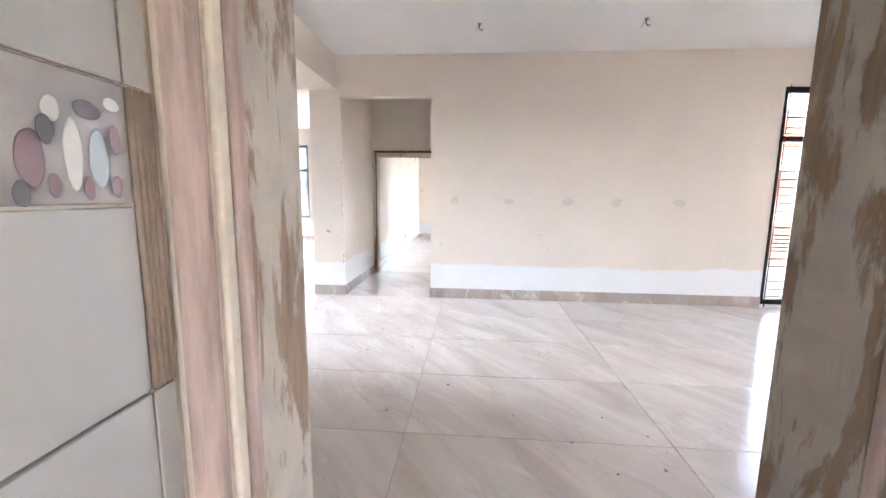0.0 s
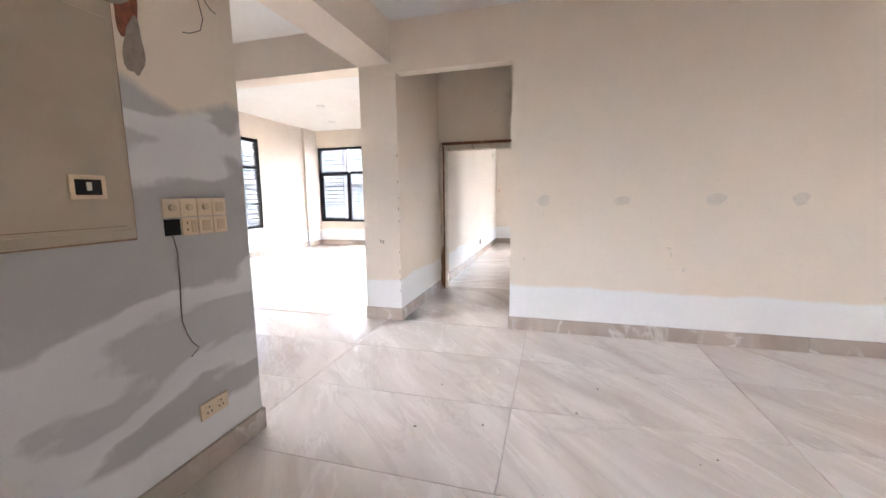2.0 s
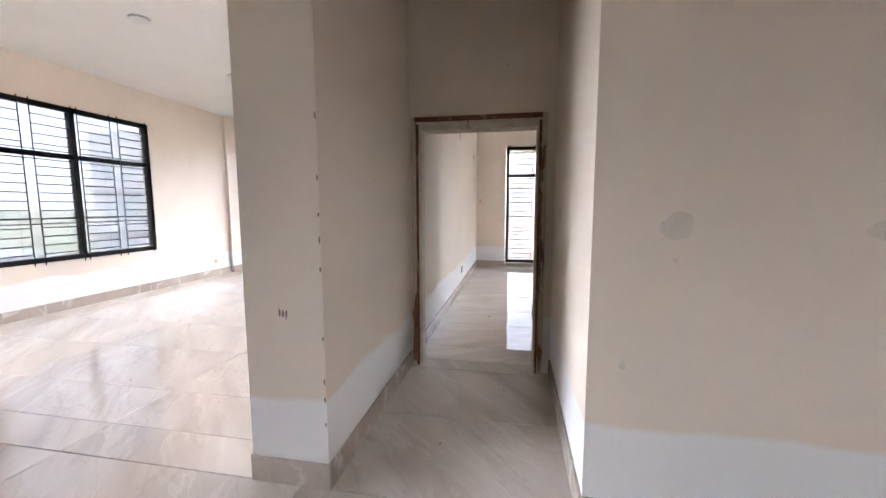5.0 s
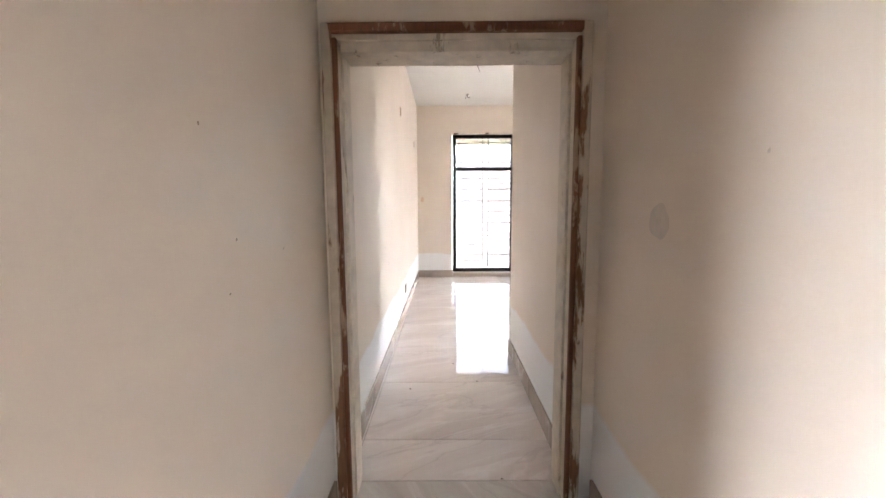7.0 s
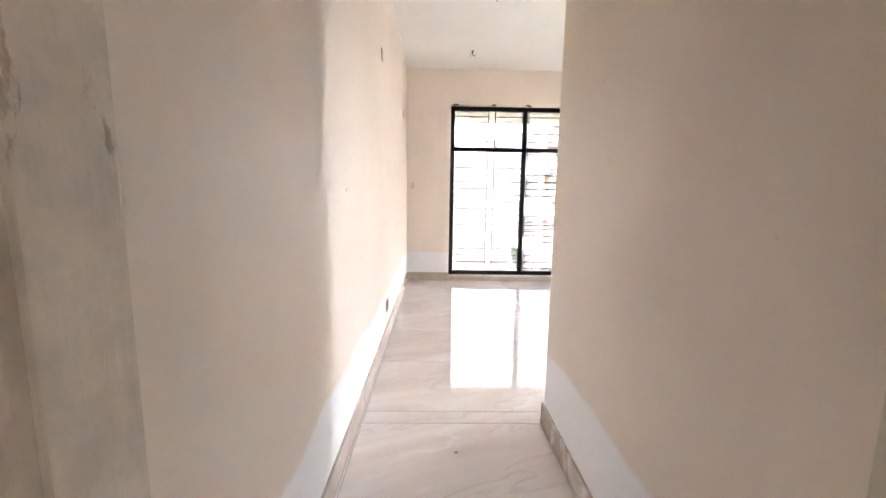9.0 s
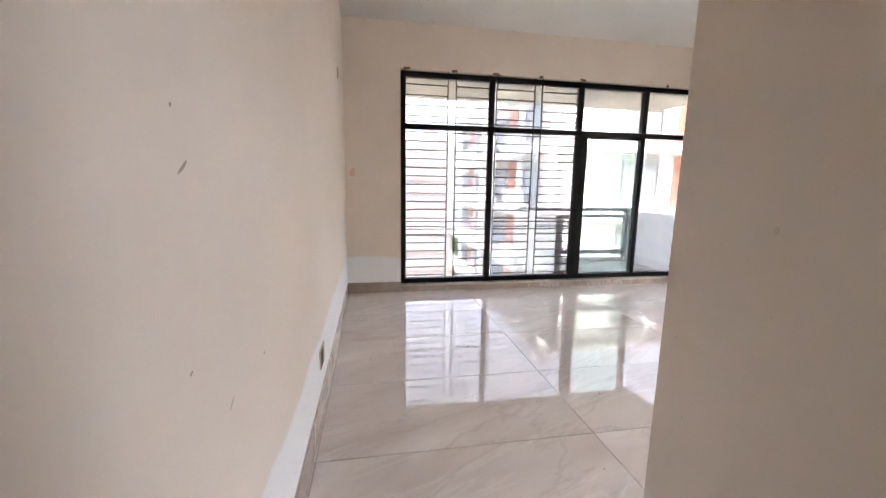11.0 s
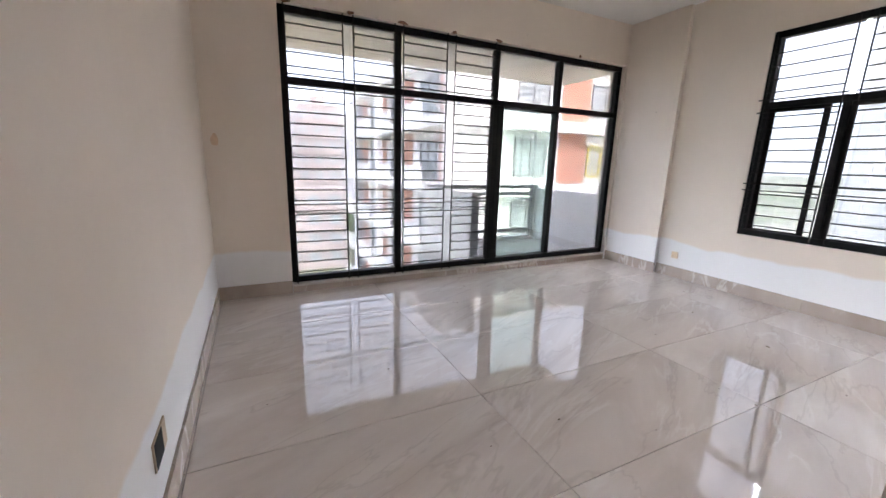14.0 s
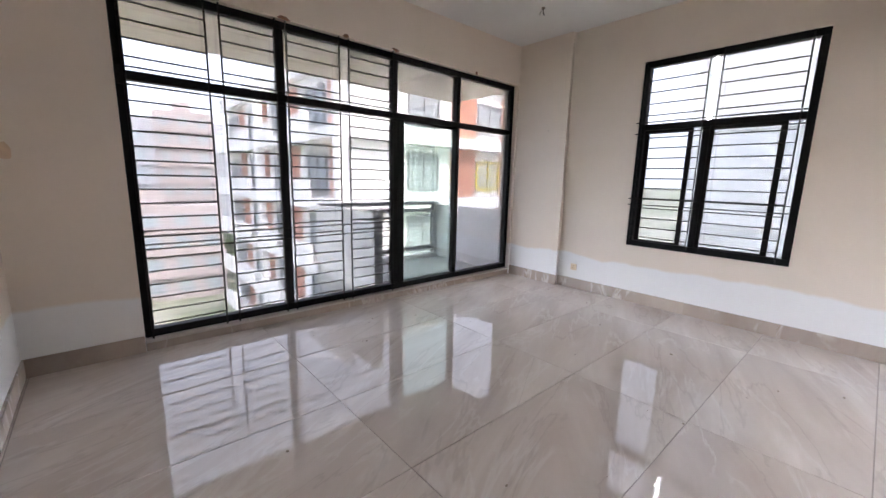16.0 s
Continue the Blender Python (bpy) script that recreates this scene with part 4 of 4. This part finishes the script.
def tower(x, y, w, d, top, mat, label, rz=0):
    t = anchor("tower_block", pose(x, y, GROUND_Z, 0, 0, rz), label, "building", "distant towers")
    h = top - GROUND_Z
    part("wall", box(bmesh.new(), -w / 2, -d / 2, 0, w / 2, d / 2, h), mat, t)
    part("roof_house", box(bmesh.new(), -w / 6, -d / 4, h, w / 6, d / 4, h + 2.2), mat, t)
    n, cols = int(h / 3.1), max(3, int(w / 3.2))
    pitch = w / cols
    gl = bmesh.new()
    box(gl, 0, -0.05, 0, pitch * 0.52, 0.05, 1.6)
    pane = data_of("window", gl, BLUE_GLASS)
    sl = bmesh.new()
    box(sl, -w / 2 - 0.2, -d / 2 - 0.4, 0, w / 2 + 0.2, -d / 2 - 0.002, 0.5)
    slab = data_of("balcony", sl, mat)
    for s in range(n):
        o = part("balcony", slab, None, t)
        o.location = (0, 0, s * 3.1)
        for c in range(cols):
            o = part("window", pane, None, t)
            o.location = (-w / 2 + pitch * (c + 0.24), -d / 2 - 0.03, s * 3.1 + 1.0)


tower(3.2, 92, 11, 12, 10.5, TOWER, "pale grey residential tower far across the lot", -6)
tower(14.0, 97, 9, 12, 12.5, TOWER_ROSE, "rosy grey residential tower far across the lot", -8)
tower(23.0, 120, 6, 10, 13.5, TOWER, "pale grey residential tower far across the lot", -10)
tower(36, 150, 11, 12, 6, TOWER, "low pale residential block in the haze", -10)
tower(4, 72, 20, 8, -3, TOWER_ROSE, "lower rosy concrete building shell", -6)
tower(-21, 30, 22, 9, 7, TOWER, "pale building with blue green windows behind the living room", 20)
tower(-30, 6, 20, 9, -1, TOWER, "pale building with blue green windows behind the living room", 75)


# ---- trees ----
def leaf_material():
    m, nt, b = material("tree_leaves", 0.7)
    info = nt.nodes.new("ShaderNodeNewGeometry").outputs["Random Per Island"]
    nt.links.new(ramp(nt, info, [(0.0, (0.04, 0.08, 0.025)), (1.0, (0.10, 0.15, 0.05))]), b.inputs["Base Color"])
    return m


LEAF = leaf_material()
BARK = simple("tree_bark", (0.13, 0.09, 0.06), 0.9, 0, 0.3, 10)


def tree_proto(seed):
    rnd = random.Random(seed)
    t = anchor("tree", pose(0, 0, GROUND_Z), "leafy green tree far below on the open ground", "tree", "trees on the ground")
    h = rnd.uniform(7, 10)
    bm = tube([(0, 0, 0), (0.1, 0.05, h * 0.3), (0.0, 0.2, h * 0.6), (0.2, 0.1, h * 0.85)], 0.16, 7)
    for k in range(5):
        a = rnd.uniform(0, 6.3)
        z = h * rnd.uniform(0.35, 0.6)
        limb = tube([(0, 0.1, z), (math.cos(a) * 1.2, math.sin(a) * 1.2, z + 1.2), (math.cos(a) * 2.2, math.sin(a) * 2.2, z + 2.0)], 0.07, 5)
        me = bpy.data.meshes.new("limb")
        limb.to_mesh(me)
        limb.free()
        bm.from_mesh(me)
        bpy.data.meshes.remove(me)
    part("trunk", bm, BARK, t)
    verts, faces = [], []
    clumps = [(Vector((rnd.gauss(0, 1.3), rnd.gauss(0, 1.3), h * rnd.uniform(0.5, 1.0))), rnd.uniform(0.7, 1.4)) for _ in range(22)]
    for c, r in clumps:
        for _ in range(60):
            d = Vector((rnd.gauss(0, 1), rnd.gauss(0, 1), rnd.gauss(0, 1))).normalized() * r * rnd.uniform(0.6, 1.1)
            u = Vector((rnd.gauss(0, 1), rnd.gauss(0, 1), rnd.gauss(0, 0.5))).normalized() * 0.22
            w = u.orthogonal().normalized() * 0.12
            p = c + d
            n = len(verts)
            verts += [p - u, p + w, p + u, p - w]
            faces.append((n, n + 1, n + 2, n + 3))
    me = bpy.data.meshes.new("crown")
    me.from_pydata([tuple(v) for v in verts], [], faces)
    me.materials.append(LEAF)
    part("crown", me, None, t)
    return t


protos = [tree_proto(s) for s in (3, 8)]
rnd = random.Random(5)
spots = [(20 + rnd.uniform(-4, 6), 62 + rnd.uniform(-8, 30)) for _ in range(26)] + [(-16 + rnd.uniform(-5, 3), rnd.uniform(2, 32)) for _ in range(14)] + [(30 + rnd.uniform(0, 50), rnd.uniform(-6, 14)) for _ in range(12)]
protos[0].location, protos[1].location = (17, 60, GROUND_Z), (21, 70, GROUND_Z)
for i, (x, y) in enumerate(spots):
    copy_thing(protos[i % 2], pose(x, y, GROUND_Z, 0, 0, rnd.uniform(0, 360)))


# ---- floor tiles ----
def tile_mesh(w, d, mat):
    bm = bmesh.new()
    e, g = 0.0014, 0.0020
    lo = [bm.verts.new(c) for c in ((g, g, -0.006), (w - g, g, -0.006), (w - g, d - g, -0.006), (g, d - g, -0.006))]
    mid = [bm.verts.new((v.co.x, v.co.y, -e)) for v in lo]
    hi = [bm.verts.new(c) for c in ((g + e, g + e, 0), (w - g - e, g + e, 0), (w - g - e, d - g - e, 0), (g + e, d - g - e, 0))]
    for a, b in ((lo, mid), (mid, hi)):
        for i in range(4):
            bm.faces.new((a[i], a[(i + 1) % 4], b[(i + 1) % 4], b[i]))
    bm.faces.new(hi)
    return data_of("floor_tile", bm, mat)


def tiled(name, label, rects, ox, oy, mat, w=1.542, d=0.771):
    base = anchor(name, pose(0, 0, 0), label, "floor", kind="structure")
    shared = {}
    for x0, y0, x1, y1 in rects:
        for i in range(math.floor((x0 - ox) / w), math.ceil((x1 - ox) / w)):
            for k in range(math.floor((y0 - oy) / d), math.ceil((y1 - oy) / d)):
                a0, b0 = max(x0, ox + i * w), max(y0, oy + k * d)
                a1, b1 = min(x1, ox + (i + 1) * w), min(y1, oy + (k + 1) * d)
                if a1 - a0 < 0.01 or b1 - b0 < 0.01:
                    continue
                key = (round(a1 - a0, 3), round(b1 - b0, 3))
                if key not in shared:
                    shared[key] = tile_mesh(*key, mat)
                o = part("floor_tile", shared[key], None, base)
                o.location = (a0, b0, 0)


tiled("floor_dining", "large beige marble floor tiles dulled by dust, with veins", [(-2.74, -4.563, 7.25, 0.0), (-5.22, 0.30, -0.12, 6.36), (-2.74, 0.0, -0.423, 0.30), (1.48, -4.79, 2.254, -4.563), (1.424, -7.6, 4.2, -4.79), (5.52, 0.0, 7.12, 0.15), (0.0, 0.0, COR, 1.75)],
      1.39, -2.32, DUSTY_MARBLE)
tiled("floor_bedroom", "large polished beige marble floor tiles with diagonal veins", [(0.0, 1.75, PAS, 3.515), (0.0, 3.515, 5.33, 7.61)], 1.568, 5.19, MARBLE)
